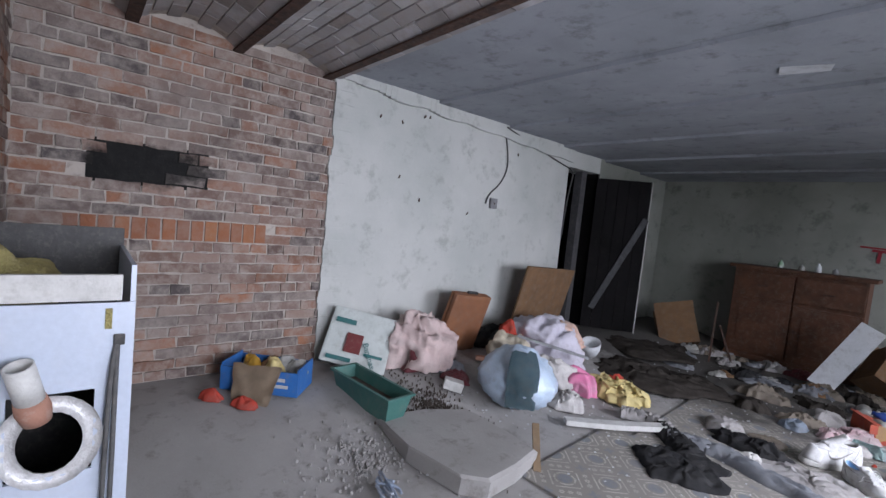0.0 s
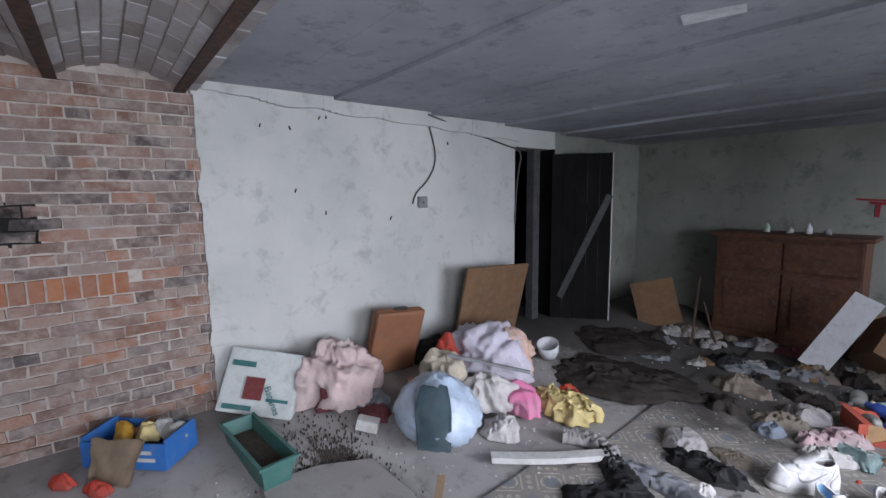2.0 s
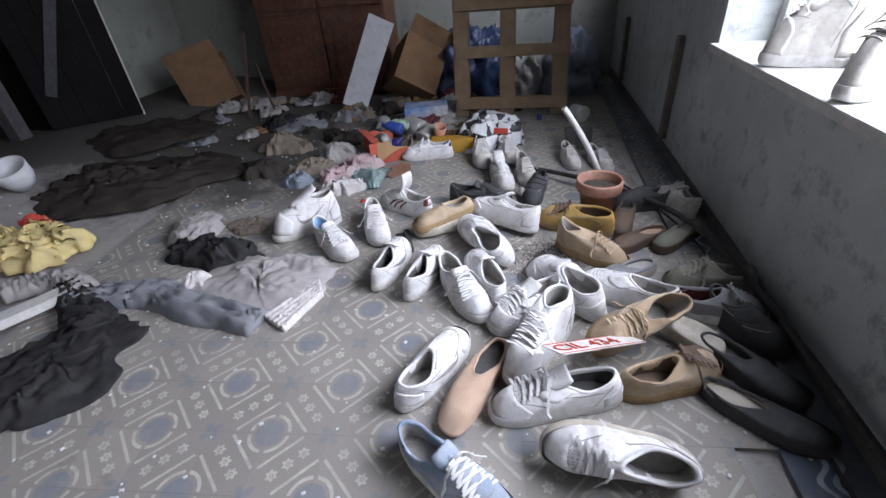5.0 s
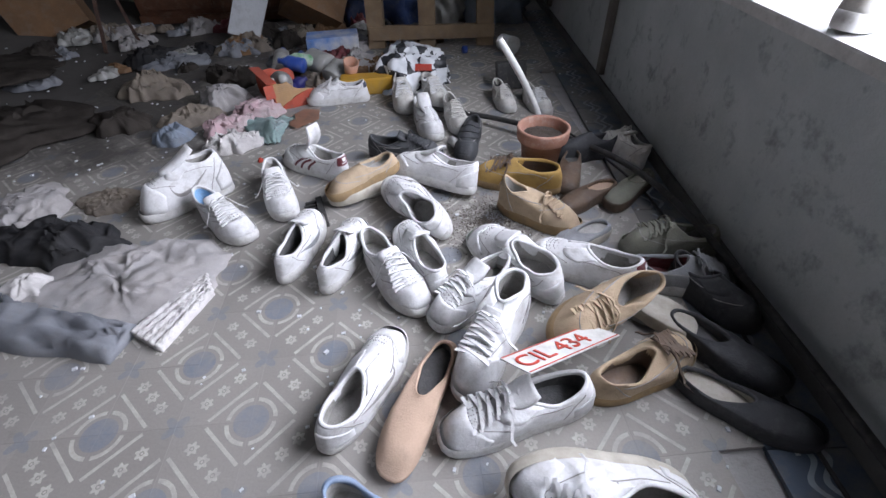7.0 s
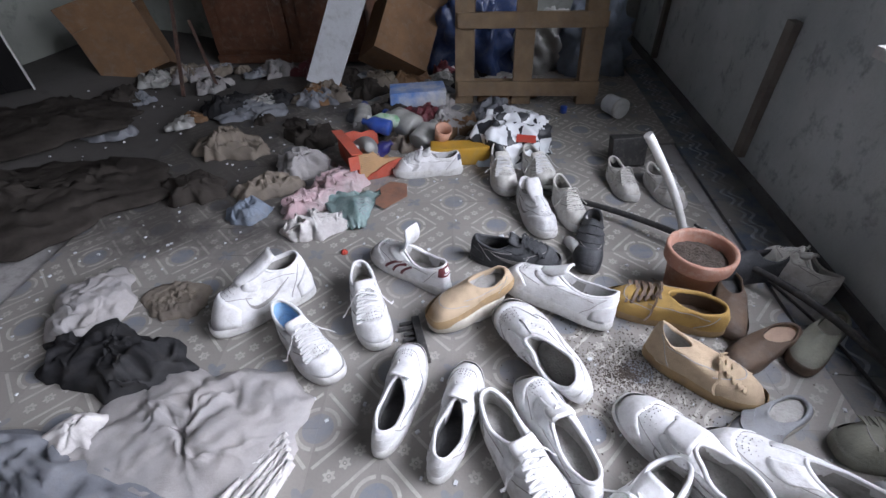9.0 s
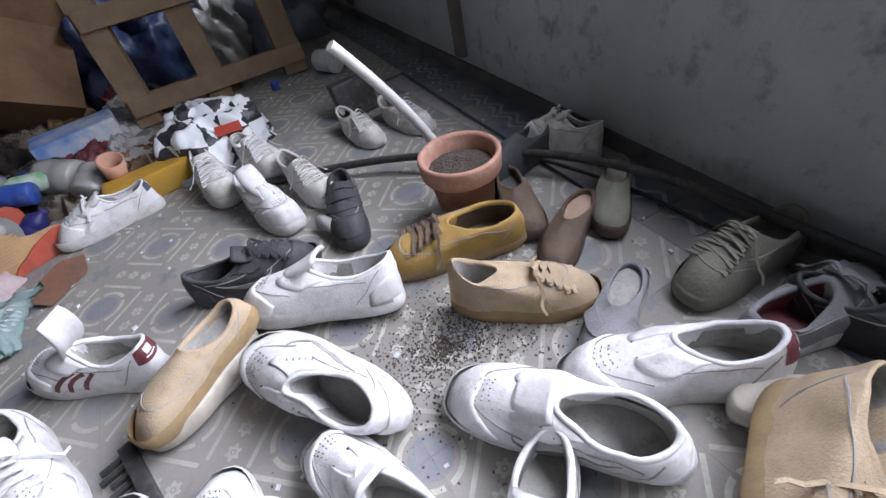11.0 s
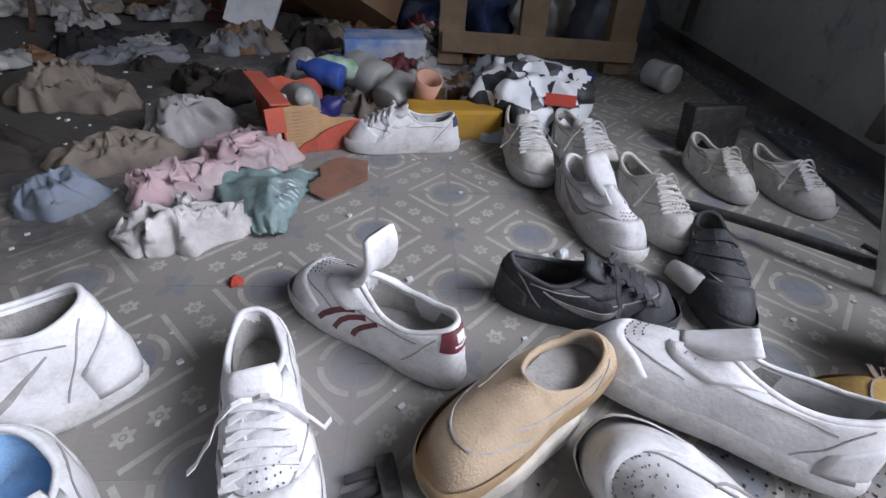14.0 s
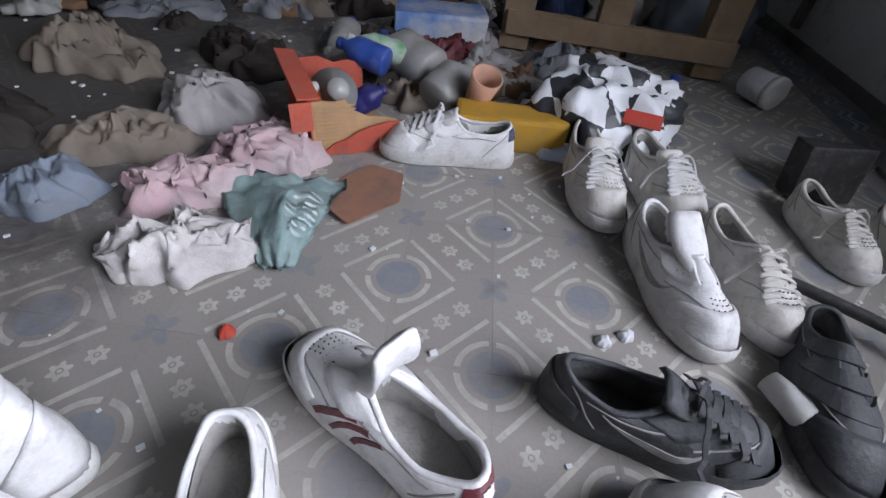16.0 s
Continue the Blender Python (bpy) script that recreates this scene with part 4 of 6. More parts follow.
cloth("cream garment on the carrier bag", -1.86, 3.50, 0.22, 0.13, -10, 0.30, CREAM, 0.05, 19)
cloth("red cloth behind the bag", -2.02, 3.66, 0.10, 0.07, 0, 0.34, RED_COTTON, 0.03, 20)
cloth("white cloth on the floor before the heap", -1.27, 3.52, 0.17, 0.15, 15, 0.08, WHITE_COTTON, 0.05, 21)
cloth("black rags against the wall", -2.34, 3.86, 0.16, 0.30, 0, 0.14, BLACK_CLOTH, 0.05, 22)
cloth("dark brown rug in a heap", -1.28, 4.86, 0.72, 0.44, 25, 0.06, DARK_CLOTH, 0.06, 23, name="rug")
cloth("dark blanket near the doorway", -1.70, 5.55, 0.62, 0.42, 10, 0.04, DARK_CLOTH, 0.04, 24, name="blanket")
# rags and papers near the shoe box
cloth("soiled white towel crumpled on the tiles", 0.13, 4.80, 0.155, 0.085, 24, 0.035, WHITE_COTTON, 0.055, 25, name="towel", freq=16)
cloth("dusty pink blouse crumpled on the tiles", 0.05, 4.97, 0.15, 0.075, 48, 0.05, PINK_COTTON, 0.055, 26, freq=16)
cloth("pale pink cloth against the shoe box", 0.14, 5.11, 0.14, 0.095, 30, 0.075, PINK_COTTON, 0.055, 27, freq=15)
INK_GREY = mottled("pale_print", (0.50, 0.56, 0.56), (0.40, 0.47, 0.48), 14, 0.7)
teal = thing("paper", pose(0.30, 4.79, 0.004, 0, 0, 12), "crumpled teal printed paper sheet on the tiles", "paper")


def teal_point(u, w):
    """A sheet folded along one ridge, with its near corner drawn to a tip."""
    half = 0.018 + 0.125 * u ** 0.8
    x = (w - 0.5) * 2 * half - 0.055 * u + 0.012 * noise.noise(Vector((u * 5, w * 4, 2)))
    z = 0.050 * (1 - abs(w - 0.62) * 2.1) * math.sin(min(1.0, u * 1.25) * math.pi) ** 0.8 + 0.03 * u * (1 - w)
    z += 0.016 * (1 - abs(noise.noise(Vector((u * 6, w * 5, 4)))) * 2.4)
    return Vector((x, 0.27 * u, max(0.0, z)))


tb3 = bmesh.new()
gt = [[tb3.verts.new(teal_point(i / 20, j / 16)) for j in range(17)] for i in range(21)]
for a, b in zip(gt, gt[1:]):
    for j in range(16):
        tb3.faces.new((a[j], a[j + 1], b[j + 1], b[j]))
bmesh.ops.solidify(tb3, geom=tb3.faces[:], thickness=0.0012)
part("sheet", tb3, TEAL_PAPER, teal, "", True)
for k in range(9):
    lb3 = bmesh.new()
    u0 = 0.22 + 0.055 * k
    row = [(teal_point(u0, 0.66 + 0.026 * j) + Vector((0, 0, 0.0035)), teal_point(u0 + 0.022, 0.66 + 0.026 * j) + Vector((0, 0, 0.0035))) for j in range(11)]
    vs3 = [(lb3.verts.new(p), lb3.verts.new(q)) for p, q in row]
    for (a, b), (c, d) in zip(vs3, vs3[1:]):
        lb3.faces.new((a, c, d, b))
    part("print_line", lb3, INK_GREY, teal)
card = bmesh.new()
outline = [(-0.10, -0.055), (0.03, -0.075), (0.105, -0.02), (0.085, 0.06), (0.0, 0.075), (-0.085, 0.05)]
top = [card.verts.new((a, b, 0.004 + 0.10 * max(0.0, a - 0.02) + 0.12 * max(0.0, -a - 0.05))) for a, b in outline]
hub_v = card.verts.new((0.015, 0.0, 0.004))
for k in range(6):
    card.faces.new((hub_v, top[k], top[(k + 1) % 6]))
under = bmesh.ops.solidify(card, geom=card.faces[:], thickness=0.0015)
card_ob = put_mesh("card", card, ORANGE_PAPER)
card_ob.matrix_basis = pose(0.375, 5.05, ground_z(0.42, 5.05) + 0.002, 0, 0, 62)
tagged(card_ob, "flat torn salmon coloured card on the tiles", "paper")
cloth("grey cloth bag collapsed on the floor", -0.08, 5.27, 0.19, 0.13, 0, 0.08, GREY_CLOTH, 0.05, 30)
cloth("dirty tan rag on the floor", -0.18, 5.07, 0.17, 0.10, 15, 0.05, TAN_CLOTH, 0.04, 31)
cloth("grey blue rag on the floor", -0.20, 4.88, 0.11, 0.09, 0, 0.04, BLUE_CLOTH, 0.04, 32)
cloth("brown rags in the shade", -0.52, 5.05, 0.17, 0.14, 0, 0.07, DARK_CLOTH, 0.05, 33)
cloth("tan rags in the shade", -0.55, 5.45, 0.24, 0.15, 0, 0.07, TAN_CLOTH, 0.06, 34)

# full carrier bag
bag = thing("carrier_bag", pose(-1.44, 3.12, ground_z(-1.44, 3.12) - 0.005, 0, 0, 10) @ Matrix.Scale(1.12, 4), "full pale blue plastic carrier bag stuffed with clothes", "bag")
bb = bmesh.new()
bmesh.ops.create_uvsphere(bb, u_segments=48, v_segments=30, radius=1)
for v in bb.verts:
    p = v.co.copy()
    f = 1 - 0.25 * max(0, p.z)
    v.co = Vector((p.x * 0.26 * f, p.y * 0.22 * f, 0.19 + p.z * 0.19))
    q = Vector((p.x * 2.2, p.y * 2.2, p.z * 1.2))
    v.co += p * (0.02 * noise.noise(q * 1.5) + 0.012 * (1 - abs(noise.noise(q * 4)) * 3))
    v.co.z = max(0.0, v.co.z)
part("bag_skin", bb, PLASTIC_BLUE, bag, "creased thin blue plastic", True)
tt2 = bmesh.new()
grid = []
for i in range(15):
    row = []
    for j in range(9):
        u, w2 = i / 14, j / 8 - 0.5
        a = -0.95 + w2 * 0.75
        r = 0.275 - 0.03 * u
        zz = 0.40 - 0.33 * u + 0.02 * noise.noise(Vector((u * 4, w2 * 7, 0)))
        rr = r * (1 - 0.35 * max(0, (zz - 0.25) / 0.16) ** 2) + 0.014 * noise.noise(Vector((w2 * 14, u * 3, 4)))
        row.append(tt2.verts.new((math.cos(a) * rr * 1.02, math.sin(a) * rr * 0.92, zz)))
    grid.append(row)
for a, b in zip(grid, grid[1:]):
    for j in range(8):
        tt2.faces.new((a[j], a[j + 1], b[j + 1], b[j]))
bmesh.ops.solidify(tt2, geom=tt2.faces[:], thickness=0.008)
part("hanging_cloth", tt2, TEAL_CLOTH, bag, "dark teal cloth hanging out", True)

# white stick, planks
def bar(label, a, b, w, t, mat, name, category, bend=0.0):
    a, b = Vector(a), Vector(b)
    d = b - a
    m2 = look(a, b) @ pose(0, 0, 0, 0, 0, 0)
    bm = bmesh.new()
    n = 12
    prev = None
    for i in range(n + 1):
        f = i / n
        j = noise.noise_vector(Vector((f * 5, w * 50, a.x))) * 0.002
        cx = bend * math.sin(f * math.pi)
        cur = [bm.verts.new(m2 @ Vector((x + cx + j.x, y + j.y, -d.length * f))) for x, y in ((-w / 2, -t / 2), (w / 2, -t / 2), (w / 2, t / 2), (-w / 2, t / 2))]
        if prev:
            for k in range(4):
                bm.faces.new((prev[k], prev[(k + 1) % 4], cur[(k + 1) % 4], cur[k]))
        else:
            bm.faces.new(cur)
        prev = cur
    bm.faces.new(list(reversed(prev)))
    return tagged(put_mesh(name, bm, mat), label, category)


bar("flaking white painted wooden stick on the floor", (-1.09, 3.25, 0.03), (-0.66, 3.78, 0.05), 0.07, 0.035, FRAME_WHITE, "stick", "stick", 0.02)
slab = bmesh.new()
outline = [(-1.62, 2.08), (-1.25, 2.05), (-0.90, 2.12), (-0.80, 2.22), (-0.82, 2.44), (-0.87, 2.66), (-1.10, 2.68), (-1.45, 2.66), (-1.58, 2.40)]
lower = [slab.verts.new((x, y, ground_z(x, y) - 0.01)) for x, y in outline]
edge_v = [slab.verts.new((x + 0.006, y + 0.006, 0.075 + 0.004 * noise.noise(Vector((x * 9, y * 9, 0))))) for x, y in outline]
upper_v = [slab.verts.new((x * 0.97 - 0.037, y * 0.97 + 0.071, 0.088 + 0.003 * noise.noise(Vector((x * 7, y * 7, 1))))) for x, y in outline]
for k in range(len(outline)):
    n2 = (k + 1) % len(outline)
    slab.faces.new((lower[k], lower[n2], edge_v[n2], edge_v[k]))
    slab.faces.new((edge_v[k], edge_v[n2], upper_v[n2], upper_v[k]))
slab.faces.new(upper_v)
slab.faces.new(list(reversed(lower)))
tagged(put_mesh("concrete_slab", slab, CONCRETE), "loose grey concrete slab with broken edges on the floor", "slab")
bar("narrow pale wooden slat sticking up from the floor", (-0.82, 2.62, -0.005), (-1.02, 2.83, 0.13), 0.04, 0.02, WOOD_PALE, "slat", "plank")
bar("grey metal tube on the heap", (-1.75, 3.45, 0.42), (-1.35, 3.88, 0.30), 0.025, 0.02, GREY_FABRIC, "tube", "tube")
bar("orange plastic scrap on the floor", (-2.05, 3.30, 0.16), (-1.85, 3.52, 0.17), 0.05, 0.03, ORANGE_PAPER, "scrap", "scrap")

# terracotta pot, white hose, black pipe
TERRA = mottled("terracotta", (0.40, 0.21, 0.15), (0.33, 0.18, 0.135), 10, 0.9, 120, 0.3, (0.52, 0.42, 0.36), 0.6)
SOIL = mottled("dry_soil", (0.075, 0.06, 0.05), (0.11, 0.09, 0.075), 30, 1.0, 120, 1.0, dist=0.02)


def lathe(profile, n=40):
    bm = bmesh.new()
    ring_mesh(bm, [[Vector((r * math.cos(2 * math.pi * i / n), r * math.sin(2 * math.pi * i / n), z)) for i in range(n)] for r, z in profile])
    return bm


pot = thing("flower_pot", pose(1.445, 4.525, 0, 0, 0, 0), "terracotta flower pot with dry soil", "flower pot")
part("pot", lathe([(0.001, 0.0), (0.060, 0.0), (0.065, 0.006), (0.081, 0.138), (0.093, 0.140), (0.097, 0.146), (0.100, 0.186), (0.098, 0.192), (0.090, 0.192), (0.086, 0.184), (0.080, 0.13)]), TERRA, pot, "", True)
so2 = lathe([(0.083, 0.150), (0.06, 0.158), (0.03, 0.154), (0.001, 0.158)])
part("soil", rough(so2, 0.006, 40), SOIL, pot, "", True)


def tube(label, pts, r, mat, name, category):
    cu = bpy.data.curves.new(name, "CURVE")
    cu.dimensions, cu.bevel_depth, cu.bevel_resolution, cu.use_fill_caps = "3D", r, 3, True
    sp = cu.splines.new("NURBS")
    sp.points.add(len(pts) - 1)
    for p, q in zip(sp.points, pts):
        p.co = (*q, 1)
    sp.use_endpoint_u, sp.order_u, sp.resolution_u = True, 3, 8
    me = bpy.data.meshes.new_from_object(bpy.data.objects.new("tmp", cu))
    me.materials.clear()
    me.materials.append(mat)
    for f in me.polygons:
        f.use_smooth = True
    return tagged(new(name, me), label, category)


BLACK_PLASTIC = mottled("black_plastic", (0.03, 0.03, 0.03), (0.045, 0.045, 0.045), 20, 0.5)
tube("short white plastic hose leaning behind the pot", [(1.52, 4.74, 0.01), (1.47, 4.76, 0.14), (1.37, 4.78, 0.32), (1.29, 4.78, 0.43)], 0.014, FRAME_WHITE, "hose", "hose")
tube("long black plastic pipe lying along the wall", [(0.98, 5.12, 0.013), (1.25, 4.97, 0.04), (1.55, 4.72, 0.06), (1.80, 4.42, 0.07), (1.87, 3.9, 0.09), (1.88, 3.0, 0.10), (1.88, 2.2, 0.10)], 0.012, BLACK_PLASTIC, "pipe", "pipe")
tube("thin black cable on the floor by the wall", [(1.60, 4.9, 0.006), (1.80, 4.5, 0.006), (1.84, 4.0, 0.006), (1.83, 3.2, 0.006), (1.86, 2.4, 0.006)], 0.005, BLACK_PLASTIC, "cable", "cable")
jar = thing("jar", pose(1.49, 5.95, 0.055, 0, 90, -60), "white plastic jar lying on its side", "jar")
part("jar_body", lathe([(0.001, -0.06), (0.04, -0.06), (0.05, -0.05), (0.052, 0.03), (0.045, 0.045), (0.001, 0.045)]), FOAM, jar, "", True)
part("lid", lathe([(0.048, 0.04), (0.055, 0.042), (0.055, 0.062), (0.05, 0.066), (0.001, 0.066)]), FRAME_WHITE, jar, "white lid", True)
def crumbs(name, label, category, x0, y0, sx, sy, count, size, mat, seed):
    """Loose crumbs, thick in the middle and thin at the edge."""
    bm = bmesh.new()
    rc = random.Random(seed)
    for i in range(count):
        a, r = rc.uniform(0, 6.283), abs(rc.gauss(0, 0.5))
        x, y, q = x0 + r * sx * math.cos(a), y0 + r * sy * math.sin(a), rc.uniform(0.2, 1.0) * size
        zz = ground_z(x, y)
        add_box(bm, -q, q, -q * rc.uniform(0.4, 1), q * 0.8, -0.012, q * rc.uniform(0.4, 0.9), Matrix.Translation((x, y, zz)) @ pose(0, 0, 0, 0, 0, rc.uniform(0, 180)))
    return tagged(put_mesh(name, bm, mat), label, category, kind="stuff")


crumbs("spilled_soil", "dark soil crumbs spilled among the shoes", "soil", 1.20, 4.20, 0.30, 0.22, 3500, 0.0022, SOIL, 6)
crumbs("dry_leaves", "spilled dry leaves and soil by the planter", "leaves", -1.52, 2.48, 0.5, 0.28, 1800, 0.005, SOIL, 7)
crumbs("rubble", "broken concrete rubble along the slab edge", "rubble", -1.35, 1.85, 0.35, 0.4, 400, 0.006, CONCRETE, 8)
black_box = put_mesh("black_box", rough(box(-0.078, 0.078, -0.035, 0.035, 0, 0.135, None, 0.008), 0.008, 12), BLACK_PLASTIC)
black_box.matrix_basis = pose(1.44, 5.37, 0, -14, 0, 8)
tagged(black_box, "small black cardboard box standing behind shoes", "box")

# ---- shoe box and the litter in it ----
RED_BOX = mottled("red_printed_card", (0.50, 0.10, 0.06), (0.42, 0.09, 0.06), 10, 0.7)
CORRUGATED = mottled("corrugated_card", (0.46, 0.29, 0.15), (0.40, 0.26, 0.14), 10, 0.9)
sb = thing("shoe_box", pose(0.225, 5.16, 0.002, 0, 0, 34), "torn red cardboard shoe box full of litter", "box")


def card_wall(length, heights, thick=0.004, sag=0.006):
    """An upright cardboard wall along x whose torn top edge follows the heights."""
    bm = bmesh.new()
    n = len(heights) - 1
    cols = []
    for i, h in enumerate(heights):
        x = length * i / n
        cols.append([[bm.verts.new((x, y + sag * noise.noise(Vector((x * 20, h * f * 12, y * 10))), h * f)) for f in (0.0, 0.33, 0.66, 1.0)] for y in (0.0, thick)])
    for a, b in zip(cols, cols[1:]):
        for k in range(3):
            bm.faces.new((a[0][k], b[0][k], b[0][k + 1], a[0][k + 1]))
            bm.faces.new((a[1][k], a[1][k + 1], b[1][k + 1], b[1][k]))
        bm.faces.new((a[0][3], b[0][3], b[1][3], a[1][3]))
        bm.faces.new((a[0][0], a[1][0], b[1][0], b[0][0]))
    for c in (cols[0], cols[-1]):
        for k in range(3):
            bm.faces.new((c[0][k], c[0][k + 1], c[1][k + 1], c[1][k]))
    return bm


def turned(bm, m):
    for v in bm.verts:
        v.co = m @ v.co
    return bm


part("end_panel", turned(card_wall(0.29, [0.135] * 8), pose(0, 0, 0, 0, 0, 90)), RED_BOX, sb, "red printed end of the box")
part("lid_edge", rough(box(-0.045, 0.006, -0.006, 0.285, 0.136, 0.141, pose(0, 0, 0, 0, 7, 0), 0.002), 0.004, 12), RED_BOX, sb, "folded red lid edge")
part("lid_tab", box(-0.046, 0.002, -0.010, -0.006, 0.070, 0.137, None, 0.0015), RED_BOX, sb)
part("torn_flap", card_wall(0.20, [0.13, 0.132, 0.128, 0.132, 0.10, 0.085, 0.082, 0.078, 0.07]), CORRUGATED, sb, "bare corrugated cardboard side")
part("red_face", turned(card_wall(0.22, [0.004, 0.03, 0.045, 0.062, 0.070, 0.080, 0.078, 0.075]), pose(0.012, -0.006, 0, 8, 0, -3)), RED_BOX, sb, "torn strip of the red printed face")
for k in range(12):
    part("flute", box(0.004 + 0.003, 0.10, -0.003, -0.001, 0.012 + k * 0.0095, 0.0155 + k * 0.0095), CORRUGATED, sb)
part("bottom", box(0.004, 0.20, 0.006, 0.28, 0.0, 0.005), CORRUGATED, sb)
part("back_panel", turned(card_wall(0.2, [0.12, 0.118, 0.12, 0.1, 0.105, 0.09]), pose(0, 0.284, 0)), RED_BOX, sb)
CLEAR = mottled("dusty_clear_plastic", (0.30, 0.30, 0.28), (0.38, 0.38, 0.36), 10, 0.3, spec=0.6)
BLUE_P = mottled("blue_plastic", (0.03, 0.07, 0.30), (0.04, 0.09, 0.36), 10, 0.4)
ORANGE_P = mottled("orange_plastic", (0.62, 0.22, 0.04), (0.55, 0.2, 0.05), 10, 0.4)
MUST_P = mottled("mustard_plastic", (0.50, 0.28, 0.035), (0.42, 0.25, 0.04), 10, 0.45)
GREEN_P = mottled("green_and_white_print", (0.10, 0.30, 0.12), (0.60, 0.62, 0.60), 14, 0.5)
PURPLE_P = mottled("dark_blue_plastic", (0.02, 0.02, 0.12), (0.03, 0.03, 0.16), 10, 0.4)


def bottle(label, x, y, z, r, h, mat, cap, rx=0, ry=0, rz=0):
    b = thing("bottle", pose(x, y, z, rx, ry, rz), label, "bottle", "litter of bottles")
    part("bottle_body", lathe([(0.001, 0), (r * 0.9, 0), (r, h * 0.04), (r, h * 0.3), (r * 0.94, h * 0.34), (r, h * 0.4), (r * 0.98, h * 0.62), (r * 0.35, h * 0.86), (r * 0.33, h * 0.95), (0.001, h * 0.95)], 24), mat, b, "", True)
    part("cap", lathe([(r * 0.4, h * 0.9), (r * 0.42, h), (0.001, h * 1.01)], 20), cap, b, "", True)
    return b


bottle("dusty clear plastic bottle", 0.16, 5.42, 0.02, 0.06, 0.22, CLEAR, CLEAR, 60, 0, 30)
bottle("dusty clear plastic bottle on its side", 0.42, 5.60, 0.06, 0.07, 0.22, CLEAR, BLUE_P, 0, 80, 150)
bottle("orange plastic bottle in the shoe box", 0.19, 5.33, 0.01, 0.03, 0.13, ORANGE_P, FRAME_WHITE, 30, 0, 0)
bottle("dark blue plastic bottle", 0.24, 5.40, 0.02, 0.035, 0.10, PURPLE_P, PURPLE_P, 0, 60, 20)
bottle("green and white printed bottle", 0.34, 5.62, 0.09, 0.035, 0.18, GREEN_P, FRAME_WHITE, 0, 75, 200)
bottle("blue plastic tub lying among bottles", 0.30, 5.52, 0.10, 0.04, 0.15, BLUE_P, BLUE_P, 0, 80, 170)
bottle("dusty grey plastic bottle", 0.45, 5.45, 0.05, 0.06, 0.16, CLEAR, CLEAR, 0, 70, 60)
bottle("clear plastic bottle behind the box", 0.10, 5.72, 0.04, 0.05, 0.22, CLEAR, BLUE_P, 0, 85, 100)
my = put_mesh("plastic_tray", rough(box(-0.14, 0.14, -0.05, 0.05, 0, 0.09, None, 0.012), 0.006, 10), MUST_P)
my.matrix_basis = pose(0.66, 5.38, 0, 0, 0, 8)
tagged(my, "mustard yellow plastic tray behind a shoe", "tray")
pc = put_mesh("paper_cup", lathe([(0.001, 0), (0.03, 0), (0.042, 0.1), (0.036, 0.1), (0.028, 0.01)]), ORANGE_PAPER, None, "", True)
pc.matrix_basis = pose(0.56, 5.45, 0.06, 20, 15, 0)
tagged(pc, "salmon coloured paper cup", "cup")
cup = put_mesh("cup", lathe([(0.001, 0), (0.018, 0), (0.026, 0.07), (0.024, 0.072), (0.016, 0.006)]), FRAME_WHITE, None, "", True)
cup.matrix_basis = pose(1.10, 4.75, 0.026, 0, 84, -62)
tagged(cup, "white plastic cup lying by a shoe", "cup")

# chequered plastic bag with red letters
chq = Mat("black_and_white_printed_plastic", 0.45, spec=0.5)
cv = chq.coords()
shove = chq.node("ShaderNodeTexNoise", Vector=cv, Scale=7.0, Detail=2.0).outputs[1]
moved = chq.t.nodes.new("ShaderNodeVectorMath")
moved.operation = "MULTIPLY_ADD"
chq.put(moved.inputs[0], shove)
moved.inputs[1].default_value = (0.16, 0.16, 0.16)
chq.put(moved.inputs[2], cv)
ck = chq.node("ShaderNodeTexChecker", Vector=moved.outputs[0], Scale=11.0).outputs[1]
wob = chq.noise(cv, 9, 3)
ckd = chq.math("GREATER_THAN", chq.math("ADD", chq.math("MULTIPLY", ck, 0.7), wob), 1.12)
chq.bump(chq.noise(cv, 30, 4), 0.4, 0.01)
CHEQUER = chq.color(chq.mix(ckd, (0.62, 0.64, 0.66), (0.02, 0.022, 0.026)))
cloth("crumpled black and white plastic bag with red print", 0.90, 5.52, 0.19, 0.17, 20, 0.17, CHEQUER, 0.034, 44, name="plastic_bag", category="bag", group="", freq=8)
rb = put_mesh("red_print", rough(box(-0.045, 0.045, -0.002, 0.002, -0.018, 0.018), 0.004, 30), RED_COTTON)
rb.matrix_basis = pose(0.97, 5.37, 0.125, -35, 0, -8)
tagged(rb, "red printed scrap on the plastic bag", "print")
cloth("pale blue plastic scrap under the bag", 0.80, 5.36, 0.07, 0.04, 0, 0.02, PLASTIC_BLUE, 0.02, 45, name="plastic_scrap", category="scrap", group="")

# ---- back of the room ----
dr = thing("dresser", pose(-0.74, 7.14, 0, 0, 0, 2), "dark brown wooden dresser with panelled doors", "dresser")
part("body", box(-0.60, 0.60, -0.22, 0.22, 0.06, 1.08, None, 0.006), WOOD_DARK, dr)
part("top", rough(box(-0.66, 0.66, -0.26, 0.235, 1.08, 1.12, None, 0.008), 0.003, 5), WOOD_DARK, dr)
part("plinth", box(-0.61, 0.61, -0.23, 0.22, 0.0, 0.06), WOOD_DARK, dr)
